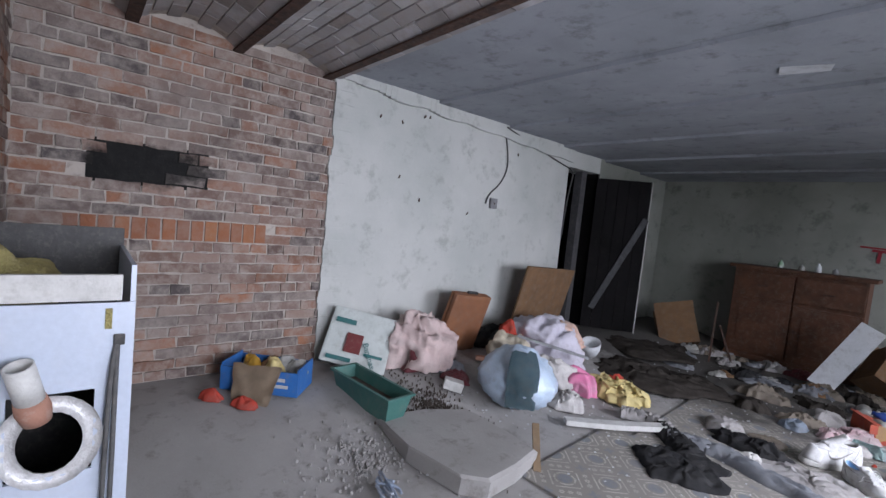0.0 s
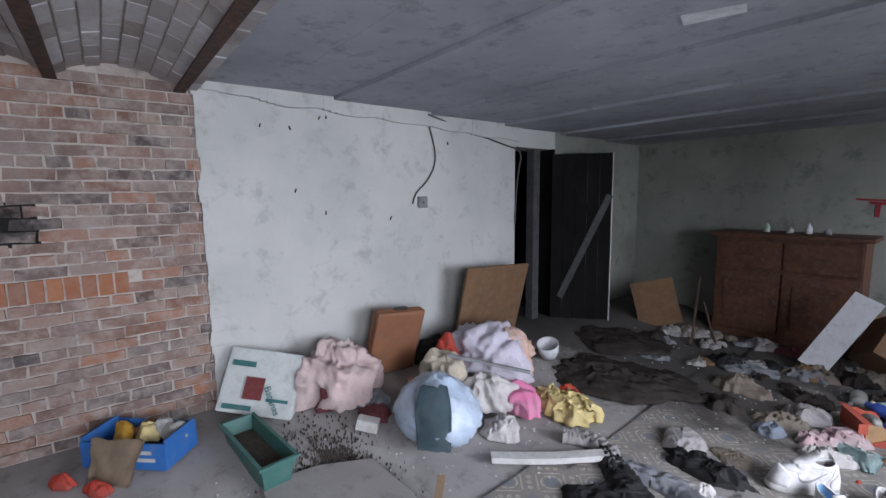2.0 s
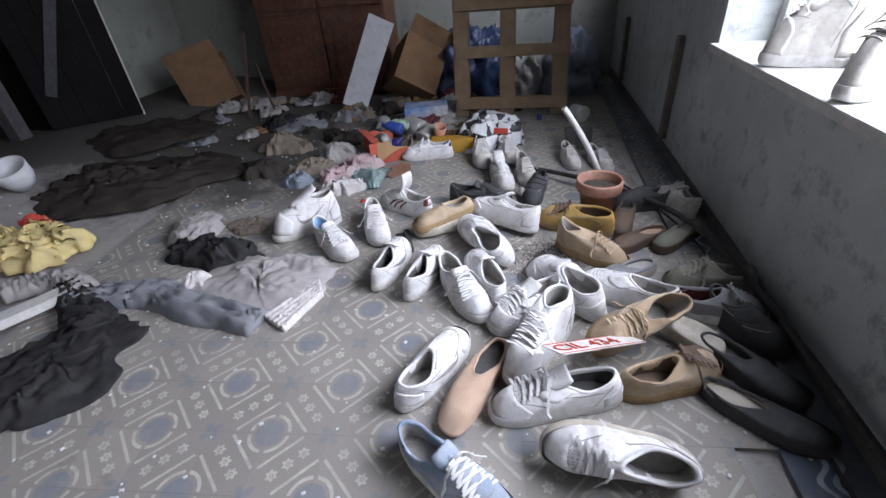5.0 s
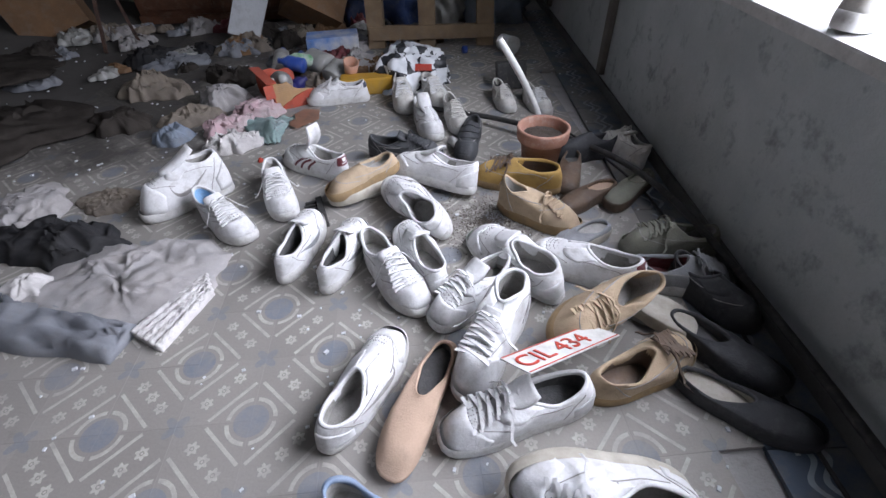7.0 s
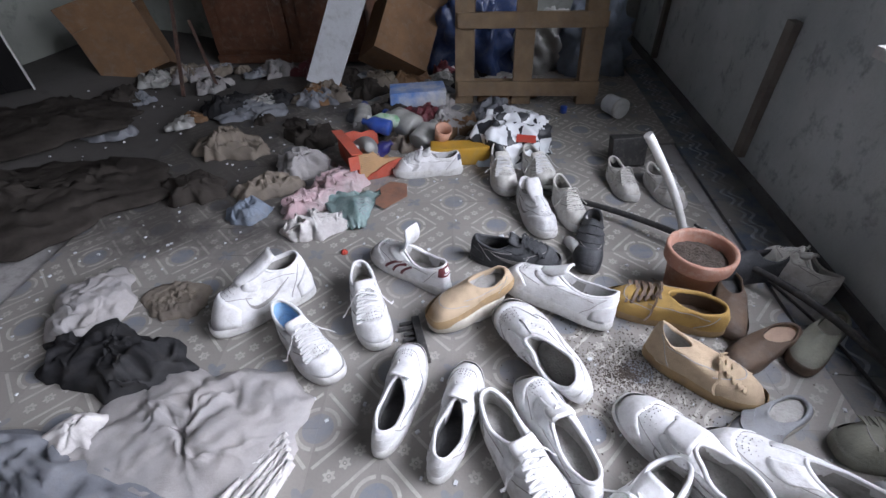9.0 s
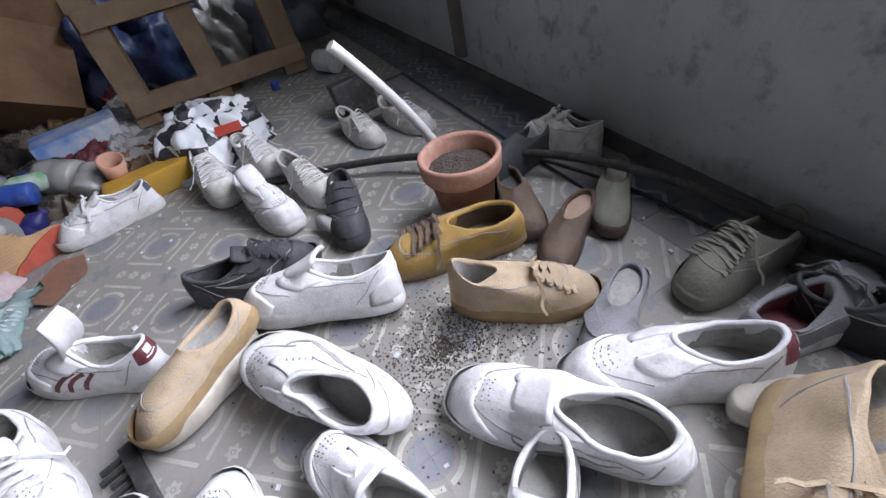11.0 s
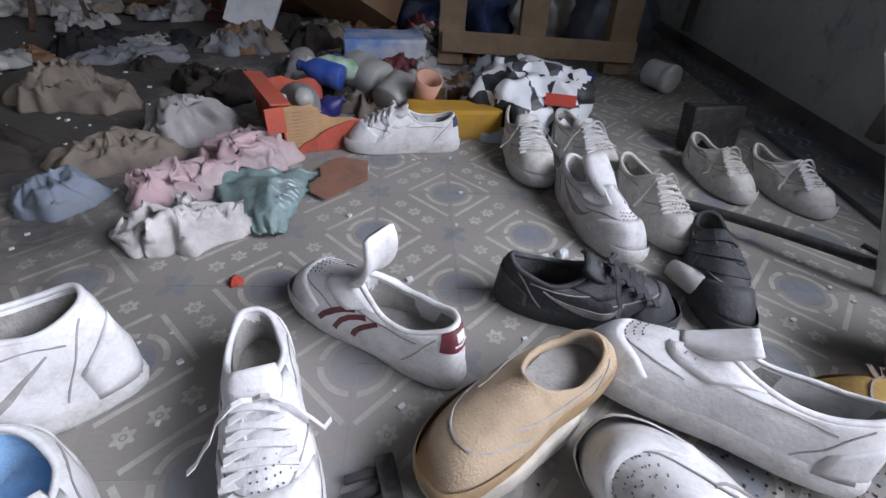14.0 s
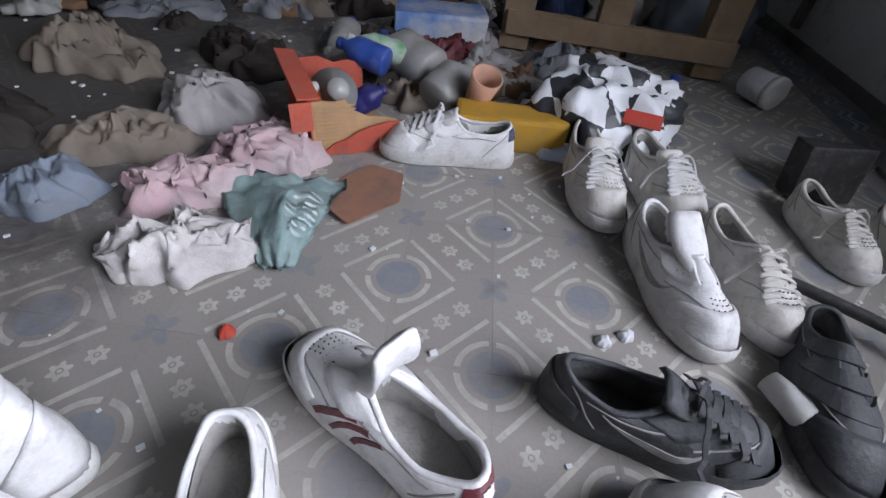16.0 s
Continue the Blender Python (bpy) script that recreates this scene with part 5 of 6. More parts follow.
for i in (-1, 1):
    d = part("door", box(-0.29 + 0.3 * i, 0.29 + 0.3 * i, -0.242, -0.222, 0.10, 0.72, None, 0.006), WOOD_DARK, dr)
    part("door_panel", box(-0.2 + 0.3 * i, 0.2 + 0.3 * i, -0.252, -0.243, 0.20, 0.62, None, 0.006), WOOD_DARK, d)
    part("knob", box(0.05 * i - 0.012, 0.05 * i + 0.012, -0.268, -0.243, 0.42, 0.45, None, 0.006), RUST, d)
    w3 = part("drawer", box(-0.29 + 0.3 * i, 0.29 + 0.3 * i, -0.242, -0.222, 0.76, 1.04, None, 0.006), WOOD_DARK, dr)
    part("drawer_handle", box(0.3 * i - 0.05, 0.3 * i + 0.05, -0.262, -0.243, 0.89, 0.905, None, 0.004), RUST, w3)
for i, (x, h, mt) in enumerate(((-0.45, 0.09, GREEN_P), (-0.25, 0.06, CLEAR), (-0.1, 0.1, FOAM), (0.05, 0.06, GREY_FABRIC))):
    bottle("small dusty jar on the dresser", -0.74 + x + 0.25, 7.1, 1.125, 0.03, h, mt, mt)

pal = thing("pallet", pose(1.00, 6.13, 0, -10, 0, 0), "raw wooden pallet leaning against the wall", "pallet")
for x in (-0.36, -0.02, 0.36):
    part("upright", rough(box(x - 0.055, x + 0.055, -0.05, 0.05, 0, 0.84, None, 0.005), 0.004, 6, x), WOOD_PALE, pal)
for z in (0.10, 0.46, 0.77):
    part("board", rough(box(-0.40, 0.42, -0.075, -0.052, z - 0.05, z + 0.03, None, 0.004), 0.005, 6, z), WOOD_PALE, pal)
    part("board", rough(box(-0.40, 0.42, 0.052, 0.072, z - 0.05, z + 0.03, None, 0.004), 0.005, 6, z), WOOD_PALE, pal)
NAVY_SHEET = mottled("navy_plastic_sheet", (0.02, 0.035, 0.09), (0.03, 0.05, 0.12), 8, 0.4)
cloth("navy blue plastic sheet behind the pallet", 0.62, 6.92, 0.34, 0.22, 0, 0.5, NAVY_SHEET, 0.10, 50, name="plastic_sheet", category="sheet", group="")
cloth("blue grey sack behind the pallet", 1.50, 6.85, 0.22, 0.22, 0, 0.42, BLUE_CLOTH, 0.08, 51, name="sack", category="sack", group="")
cloth("dusty clear plastic behind the pallet", 1.15, 6.85, 0.2, 0.18, 0, 0.32, CLEAR, 0.08, 52, name="plastic_sheet", category="sheet", group="")
fm = box(-0.075, 0.075, -0.02, 0.02, 0, 0.72, None, 0.004)
for v in fm.verts:
    if v.co.z < 0.08 or v.co.z > 0.62:
        v.co.x *= 1.35
fo = put_mesh("foam_panel", fm, FOAM)
fo.matrix_basis = pose(-0.30, 6.26, 0.05, -8, 26, 4)
tagged(fo, "white polystyrene packing piece leaning on a box", "packaging")


def carton(label, m, w, d, h, seed):
    c = thing("cardboard_box", m, label, "box", "cardboard boxes")
    t = 0.006
    for nm, b in (("front", (-w, w, -d, -d + t, 0, h)), ("back", (-w, w, d - t, d, 0, h)), ("side", (-w, -w + t, -d + t, d - t, 0, h)), ("side", (w - t, w, -d + t, d - t, 0, h)), ("bottom", (-w + t, w - t, -d + t, d - t, 0, t))):
        part(nm, rough(box(*b), 0.01, 6, seed), CARD, c)
    for s in (-1, 1):
        f = box(-w, w, 0, d * 0.9, 0, t, pose(0, s * d, h, 60 * s, 0, 0) @ pose(0, 0, 0, 0, 0, 0 if s > 0 else 180))
        part("flap", rough(f, 0.012, 6, seed), CARD, c)
    return c


carton("brown cardboard box tipped on its corner", pose(0.12, 6.50, 0.10, -35, 32, 20), 0.19, 0.16, 0.42, 1)
carton("collapsed brown cardboard box by the doorway", pose(-1.72, 6.55, 0.02, -20, -15, 30), 0.22, 0.18, 0.36, 2)
BLUE_PACK = mottled("blue_and_white_pack", (0.06, 0.20, 0.55), (0.66, 0.66, 0.64), 5, 0.5)
pk = put_mesh("pack", rough(box(-0.16, 0.16, -0.09, 0.09, 0, 0.12, None, 0.015), 0.02, 8), BLUE_PACK)
pk.matrix_basis = pose(0.36, 6.05, 0, 0, 0, 12)
tagged(pk, "blue and white printed paper pack, half torn", "pack")
LITTER = [("crumpled grey paper", GREY_CLOTH), ("grey plastic scrap", CLEAR), ("dark rag", DARK_CLOTH), ("torn cardboard scrap", CARD), ("black rag", BLACK_CLOTH), ("slate coloured rag", SLATE), ("tan paper scrap", TAN_CLOTH), ("dark rag", DARK_CLOTH), ("dirty red plastic bag", MAROON), ("crumpled slate paper", SLATE)]
rl = random.Random(21)
for i in range(58):
    x, y = rl.uniform(-1.55, 1.0), rl.uniform(5.55, 6.75)
    lab, mt = LITTER[i % len(LITTER)]
    sz = rl.uniform(0.05, 0.14)
    cloth(lab + " on the littered floor", x, y, sz * 1.3, sz, rl.uniform(0, 180), sz * rl.uniform(0.05, 0.35), mt, sz * 0.55, 60 + i, name="litter", category="litter", group="litter at the back of the room", freq=1.0 / sz, lobes=0.3)
bar("red metal tube frame leaning in the corner", (-1.25, 6.2, 0.0), (-1.42, 6.75, 0.62), 0.02, 0.02, RUST, "metal_rod", "rod")
bar("rusty tube frame leg", (-1.05, 6.3, 0.0), (-1.35, 6.7, 0.35), 0.02, 0.02, RUST, "metal_rod", "rod")
bcap = put_mesh("blue_tub", lathe([(0.001, 0), (0.02, 0), (0.02, 0.035), (0.016, 0.04), (0.001, 0.04)]), BLUE_P, None, "", True)
bcap.matrix_basis = pose(1.22, 5.98, 0)
tagged(bcap, "small blue plastic tub on the floor", "tub")
for y, z1 in ((5.34, 0.62), (6.75, 0.55)):
    p2 = put_mesh("batten", rough(box(-0.015, 0.015, -0.028, 0.028, 0.08, z1, None, 0.003), 0.004, 5), WOOD_GREY)
    p2.matrix_basis = pose(XR - 0.017, y, 0)
    tagged(p2, "grey wooden batten fixed to the wall", "batten")

# graffiti
SPRAY = mottled("red_spray_paint", (0.30, 0.02, 0.035), (0.22, 0.02, 0.03), 25, 0.7)


def lettering(text, m, size, mat, stretch=1.0, name="lettering", label="", category="writing", thick=0.0):
    cu = bpy.data.curves.new(name, "FONT")
    cu.body, cu.size, cu.extrude, cu.offset = text, size, 0.001, thick
    me = bpy.data.meshes.new_from_object(bpy.data.objects.new("tmp", cu))
    me.materials.clear()
    me.materials.append(mat)
    for v in me.vertices:
        v.co.x *= stretch
    ob = new(name, me)
    ob.matrix_basis = m
    return tagged(ob, label, category) if label else ob


lettering("THIORRY.JASPART", pose(-0.22, YB - 0.004, 1.30, 90, 3, 0), 0.20, SPRAY, 1.08, "graffiti", "red spray painted graffiti letters on the wall", "graffiti", 0.005)
gl = put_mesh("graffiti_line", rough(box(-0.98, 0.98, -0.001, 0.001, -0.010, 0.010), 0.004, 9), SPRAY)
gl.matrix_basis = pose(0.66, YB - 0.004, 1.41, 0, 3, 0)
tagged(gl, "red spray painted line over the graffiti", "graffiti")

# door leaf, post and brace in the doorway
leaf = thing("door_1", pose(XL + 0.02, DOOR_Y1 - 0.10, ground_z(XL, 0) - 0.01, 0, 0, 40), "dark wooden plank door standing open into the room", "door")
for i in range(5):
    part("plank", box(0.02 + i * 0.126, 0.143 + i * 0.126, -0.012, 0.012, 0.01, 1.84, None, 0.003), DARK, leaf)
part("brace", box(-0.035, 0.035, -0.03, -0.0125, 0, 1.25, pose(0.12, 0, 0.25, 0, 24, 0)), BLACK_LEATHER, leaf, "grey diagonal brace")
# white strip paints in the light that catches the leaf's edge
part("door_edge", box(0.651, 0.66, -0.016, 0.016, 0.0, 1.84), FRAME_WHITE, leaf, "door edge coloured pale for the light on it")
tagged(leaf, kind="structure")
# black sheet added over the bright reveal, in place of shade
structure("reveal_shade_lining", box(XL - TH - 0.002, XL + 0.004, DOOR_Y1 - 0.025, DOOR_Y1 - 0.002, 0.0, DOOR_Z), DARK, "black lining added to shade the door reveal", "door frame")
po = box(XL - 0.16, XL - 0.06, DOOR_Y0 + 0.36, DOOR_Y0 + 0.46, 0.0, DOOR_Z)
WOOD_DARK_GREY = mottled("dark_grey_wood", (0.085, 0.085, 0.09), (0.06, 0.06, 0.065), 10, 0.9)
tagged(put_mesh("door_post", rough(po, 0.004, 4), WOOD_DARK_GREY), "grey wooden post in the doorway", "post")

# ---- west side ----
bd2 = put_mesh("board", rough(box(-0.40, 0.38, -0.012, 0.012, 0, 0.78, None, 0.006), 0.006, 5), CARD)
bd2.matrix_basis = pose(-2.34, 4.36, 0.15, 12, 3, 91)
tagged(bd2, "brown chipboard panel leaning against the wall", "panel")
case = thing("suitcase", pose(-2.36, 3.30, 0.15, 14, 6, 91), "worn brown hard suitcase leaning against the wall", "suitcase")
LEATHER_BROWN = mottled("worn_brown_fibre", (0.27, 0.12, 0.06), (0.22, 0.10, 0.055), 8, 0.6, 120, 0.2)
part("shell", box(-0.22, 0.22, -0.045, 0.0, 0, 0.54, None, 0.03), LEATHER_BROWN, case)
part("shell", box(-0.22, 0.22, 0.002, 0.04, 0, 0.54, None, 0.03), LEATHER_BROWN, case)
part("handle", box(-0.06, 0.06, -0.012, 0.012, 0.541, 0.562, None, 0.006), BLACK_PLASTIC, case)

sack = thing("banana_sack", pose(-2.27, 2.24, 0.14, -24, 0, 62), "white printed cardboard carton standing on its edge", "carton")
BAN = mottled("white_printed_card", (0.56, 0.60, 0.58), (0.48, 0.52, 0.50), 7, 0.7)
TEAL_INK = mottled("teal_ink", (0.03, 0.13, 0.13), (0.04, 0.15, 0.15), 10, 0.7)
sp2 = box(-0.24, 0.24, -0.07, 0.07, 0, 0.42, pose(0, 0, 0, 0, 12, 0), 0.02)
part("carton_body", rough(sp2, 0.012, 6), BAN, sack)
RED_INK = mottled("dark_red_ink", (0.16, 0.03, 0.03), (0.13, 0.03, 0.03), 10, 0.7)
mk = pose(0, -0.085, 0, 0, 12, 0)
part("red_label", box(-0.09, 0.03, -0.003, 0.0, 0.10, 0.24, mk), RED_INK, sack, "dark red printed square")
for x0, x1, z0, z1 in ((-0.20, -0.05, 0.30, 0.335), (-0.20, -0.02, 0.03, 0.06), (0.06, 0.20, 0.10, 0.12)):
    part("print_bar", box(x0, x1, -0.003, 0.0, z0, z1, mk), TEAL_INK, sack)
lt = lettering("Bananas", pose(0.07, -0.092, 0.17, 90, 0, 0) @ pose(0, 0, 0, 0, 0, -70), 0.06, TEAL_INK, 1.0, "print_word")
lt.parent = sack
cloth("pale pink stained blanket bundled against the wall", -2.22, 2.80, 0.30, 0.28, 0, 0.34, cotton("pink_white_blanket", (0.62, 0.48, 0.46), (0.56, 0.46, 0.44)), 0.08, 70, name="blanket")
cloth("dark red stain rag on the blanket", -2.07, 2.66, 0.07, 0.06, 0, 0.16, MAROON, 0.03, 71)
BLUE_CRATE = mottled("blue_plastic_crate", (0.03, 0.14, 0.42), (0.04, 0.17, 0.48), 9, 0.45)
cr = thing("crate", pose(-2.20, 1.62, 0.14, 0, 0, 48), "blue cardboard crate full of odds and ends", "crate")
for nm, b in (("front", (-0.24, 0.24, -0.13, -0.12, 0, 0.15)), ("back", (-0.24, 0.24, 0.12, 0.13, 0, 0.15)), ("end", (-0.24, -0.23, -0.12, 0.12, 0, 0.17)), ("end", (0.23, 0.24, -0.12, 0.12, 0, 0.17)), ("bottom", (-0.23, 0.23, -0.12, 0.12, 0, 0.01))):
    part(nm, rough(box(*b), 0.006, 8), BLUE_CRATE, cr)
for x0, x1, z0 in ((0.02, 0.16, 0.09), (0.05, 0.18, 0.05)):
    part("print_bar", box(x0, x1, -0.134, -0.1305, z0, z0 + 0.02), FRAME_WHITE, cr)
sk = bmesh.new()
gs = []
for i in range(13):
    row = []
    for j in range(13):
        u, w = i / 12, j / 12
        wide = 0.15 - 0.04 * (1 - w)
        row.append(sk.verts.new(((u - 0.5) * 2 * wide - 0.01 * w, -0.24 + 0.10 * w + 0.016 * noise.noise(Vector((u * 5, w * 3, 0))), 0.02 + 0.20 * w + 0.012 * noise.noise(Vector((u * 4, w * 4, 5))))))
    gs.append(row)
for a, b in zip(gs, gs[1:]):
    for j in range(12):
        sk.faces.new((a[j], b[j], b[j + 1], a[j + 1]))
bmesh.ops.solidify(sk, geom=sk.faces[:], thickness=0.006)
SACKING = cotton("brown_paper_sacking", (0.46, 0.36, 0.26), (0.39, 0.305, 0.22))
ck2 = put_mesh("sacking", sk, SACKING, None, "", True)
ck2.matrix_basis = pose(-2.20, 1.62, 0.10, 0, 0, 48)
tagged(ck2, "beige sacking draped over the crate", "sacking")
for i, (x, y, mt) in enumerate(((-2.3, 1.55, MUST_P), (-2.2, 1.66, YELLOW), (-2.12, 1.78, CLEAR), (-2.2, 1.72, CLEAR), (-2.28, 1.66, CARD))):
    cloth("odds and ends in the crate", x, y, 0.08, 0.06, 30 * i, 0.06, mt, 0.03, 80 + i, z=0.24, name="scrap", category="scrap", group="scraps in the crate")
for x, y in ((-2.13, 1.28), (-1.98, 1.42)):
    cloth("dusty red shoe shaped rag on the floor", x, y, 0.075, 0.035, 40, 0.05, RED_COTTON, 0.02, 90 + x, name="red_scrap", category="scrap", group="")
GREEN_PLASTIC = mottled("green_plastic", (0.05, 0.15, 0.13), (0.07, 0.18, 0.155), 8, 0.5)
pl = thing("planter", pose(-1.80, 2.13, 0.075, 0, 0, 6), "green plastic window box planter with soil", "planter")
tr2 = bmesh.new()
rows3 = []
for (hx, hy, z) in ((0.26, 0.065, 0.0), (0.30, 0.09, 0.15), (0.315, 0.105, 0.152), (0.315, 0.105, 0.165), (0.295, 0.085, 0.165), (0.27, 0.07, 0.06)):
    rows3.append([Vector((hx * a, hy * b, z)) for a, b in ((-1, -1), (1, -1), (1, 1), (-1, 1))])
vv = ring_mesh(tr2, rows3)
tr2.faces.new(list(reversed(vv[0])))
part("trough", tr2, GREEN_PLASTIC, pl)
part("soil", rough(box(-0.27, 0.27, -0.072, 0.072, 0.055, 0.085), 0.008, 20), SOIL, pl)
cloth("dark red cloth on the floor", -1.85, 2.90, 0.16, 0.12, -10, 0.05, MAROON, 0.03, 96)
cloth("dark grey cloth on the floor", -1.98, 2.95, 0.17, 0.13, 0, 0.07, SLATE, 0.03, 97)
ct = put_mesh("carton", box(-0.07, 0.07, -0.04, 0.04, 0, 0.07, None, 0.006), FRAME_WHITE)
ct.matrix_basis = pose(-1.74, 2.78, 0.09, 0, 12, 50)
tagged(ct, "small white and yellow food carton", "carton")
bowl = put_mesh("bowl", lathe([(0.001, 0), (0.06, 0), (0.09, 0.07), (0.095, 0.15), (0.088, 0.15), (0.08, 0.06), (0.001, 0.02)]), FOAM, None, "", True)
bowl.matrix_basis = pose(-1.78, 4.62, ground_z(-1.78, 4.6) + 0.01, 20, 10, 0)
tagged(bowl, "white plastic bucket lying among rags", "bucket")

# cable, socket and hooks on the white wall
WIRE = mottled("grey_cable", (0.10, 0.10, 0.10), (0.07, 0.07, 0.07), 20, 0.7)
XW = XL + 0.012
tube("old grey cable hanging down the wall", [(XW, 3.86, 2.24), (XW, 3.93, 2.05), (XW, 3.96, 1.85), (XW, 3.86, 1.68), (XW, 3.72, 1.58), (XW, 3.70, 1.49)], 0.007, WIRE, "cable", "cable")
tube("old cable sagging towards the doorway", [(XW + 0.03, 3.86, 2.25), (XW, 4.3, 2.16), (XW, 4.8, 2.05), (XW, 5.08, 2.0), (XW, 5.02, 1.8), (XW, 4.98, 1.5), (XW, 4.97, 1.25)], 0.008, WIRE, "cable", "cable")
sk2 = thing("socket", pose(XL + 0.001, 3.80, 1.50, 0, 0, 0), "small grey electrical junction box on the wall", "socket")
part("cover", box(0, 0.03, -0.045, 0.045, -0.05, 0.05, None, 0.008), GREY_FABRIC, sk2)
part("screw", box(0.03, 0.034, -0.008, 0.008, -0.008, 0.008), RUST, sk2)
rw = random.Random(8)
for i in range(9):
    y, z = rw.uniform(2.3, 4.9), rw.choice((rw.uniform(1.9, 2.15), rw.uniform(1.2, 2.1)))
    h2 = put_mesh("nail", rough(box(0, 0.014, -0.004, 0.004, -0.014, 0.014, None, 0.002), 0.004, 40, i), RUST)
    h2.matrix_basis = pose(XL, y, z, rw.uniform(-40, 40), 0, 0)
    tagged(h2, "rusty iron hook stub in the wall", "hook", "iron hooks in the wall")

pp = rough(box(-0.11, 0.11, -0.05, 0.05, -0.004, 0.0, None, 0.001), 0.008, 14)
pp_ob = put_mesh("plaster_patch", pp, FOAM)
pp_ob.matrix_basis = pose(-0.14, 3.56, 2.272, 0, 0, 20)
tagged(pp_ob, "bare white patch in the ceiling's flaking paint", "patch", kind="structure")
ropes = random.Random(17)
tube("tangle of thin blue rope on the floor", [(-1.06 + ropes.uniform(-0.14, 0.14), 1.80 + ropes.uniform(-0.07, 0.07), 0.012 + ropes.uniform(0, 0.05)) for k in range(26)], 0.006, BLUEGREY, "rope", "rope")

# appliance in the corner
STEEL = mottled("white_enamel", (0.52, 0.58, 0.68), (0.48, 0.54, 0.64), 4, 0.35, 60, 0.08, (0.6, 0.6, 0.6), 0.2, spec=0.5)
FOIL = mottled("aluminium_foil", (0.70, 0.70, 0.70), (0.55, 0.55, 0.55), 30, 0.35, 90, 0.9, metal=0.3)
WOOL = mottled("yellow_glass_wool", (0.46, 0.40, 0.16), (0.38, 0.33, 0.14), 18, 1.0, 120, 1.0, dist=0.02)
ap = thing("boiler", pose(-0.88, 0.49, 0, 0, 0, 0), "stripped white enamel boiler casing with its top open", "boiler")
for b4 in ((-0.30, 0.05, 0.0, 1.0), (0.22, 0.30, 0.0, 1.0), (0.05, 0.22, 0.0, 0.55), (0.05, 0.22, 0.77, 1.0)):
    part("front_panel", box(-0.012, 0.0, *b4), STEEL, ap)
part("side_panel", box(-0.50, -0.012, 0.288, 0.30, 0.0, 1.10), STEEL, ap)
part("side_panel", box(-0.50, -0.012, -0.30, -0.288, 0.0, 1.10), STEEL, ap)
part("back_panel", box(-0.512, -0.50, -0.30, 0.30, 0.0, 1.16), BLACK_PLASTIC, ap)
part("front_rail", box(-0.02, 0.0, -0.30, 0.27, 1.005, 1.075, None, 0.004), FRAME_WHITE, ap)
part("slot", box(0.0005, 0.003, 0.235, 0.25, 0.93, 0.985), WOOL, ap, "slot with yellow wool behind")
part("grommet", box(0.0005, 0.008, 0.255, 0.28, 0.885, 0.915, None, 0.003), BLACK_PLASTIC, ap)
part("shelf", box(-0.50, -0.012, -0.288, 0.288, 0.86, 0.87), BLACK_PLASTIC, ap)
wl = bmesh.new()
bmesh.ops.create_icosphere(wl, subdivisions=4, radius=0.12)
for v in wl.verts:
    v.co *= 1 + 0.5 * noise.noise(v.co * 14)
    v.co.y += 0.0
    v.co.x -= 0.28
    v.co.z = v.co.z * 0.9 + 1.0
part("insulation", wl, WOOL, ap, "torn yellow glass wool", True)
pv = thing("flue_pipe", pose(-0.865, 0.60, 0.71, 12, 16, 0), "white plastic elbow pipe on the boiler front", "pipe")
part("pipe_end", lathe([(0.024, 0.06), (0.03, 0.06), (0.03, 0.17), (0.024, 0.17), (0.024, 0.06)]), FRAME_WHITE, pv, "", True)
part("elbow", lathe([(0.001, 0.0), (0.03, 0.005), (0.036, 0.04), (0.032, 0.07), (0.001, 0.07)]), TERRA, pv, "brown clay elbow", True)
fr = bmesh.new()
n = 40
rows4 = []
for j in range(9):
    a = j / 8 * math.pi
    rows4.append([Vector((0.012 - 0.02 * math.sin(a) + 0.004 * (i % 2), (0.085 - 0.03 * math.cos(a) * 0.7) * math.cos(2 * math.pi * i / n), (0.10 - 0.03 * math.cos(a) * 0.7) * math.sin(2 * math.pi * i / n))) for i in range(n)])
ring_mesh(fr, rows4)
fo2 = put_mesh("foil_duct", fr, FOIL, None, "", True)
fo2.matrix_basis = pose(-0.875, 0.625, 0.65)
tagged(fo2, "crumpled aluminium foil duct in the boiler opening", "duct")
for d in (0.0, 0.018):
    tube("grey cable hanging down the boiler front", [(-0.885, 0.755, 0.90), (-0.855, 0.752 - d * 0.6, 0.86), (-0.86, 0.752 - d, 0.5), (-0.86, 0.75 - d, 0.1), (-0.80, 0.75 - d, 0.01)], 0.006, WIRE, "cable", "cable")

# enamel sign on the shoes
sg = thing("number_plate", pose(1.31, 3.545, 0.165, -30, 0, 0) @ pose(0, 0, 0, 0, 0, 36), "white metal number plate with red letters lying on shoes", "number plate")
part("plate", box(-0.145, 0.145, -0.042, 0.042, 0, 0.003, None, 0.001), FRAME_WHITE, sg)
for nm, b in (("border", (-0.142, 0.142, -0.040, -0.037, 0.0032, 0.0042)), ("border", (-0.142, 0.142, 0.037, 0.040, 0.0032, 0.0042))):
    part(nm, box(*b), RED_COTTON, sg)
lt = lettering("CIL 434", pose(-0.137, -0.023, 0.0045), 0.066, RED_COTTON, 1.0, "sign_letters")
lt.parent = sg
bh = put_mesh("brush", box(-0.012, 0.012, -0.085, 0.085, 0, 0.022, None, 0.004), BLACK_PLASTIC)
bh.matrix_basis = pose(0.62, 4.27, 0, 0, 0, 20)
tagged(bh, "black plastic hair brush with thick teeth on the tiles", "brush")
for i in range(8):
    part("tooth", box(-0.058 + 0.006 * (i % 3), -0.012, -0.08 + 0.021 * i, -0.070 + 0.021 * i, 0.004, 0.013, None, 0.002), BLACK_PLASTIC, bh)
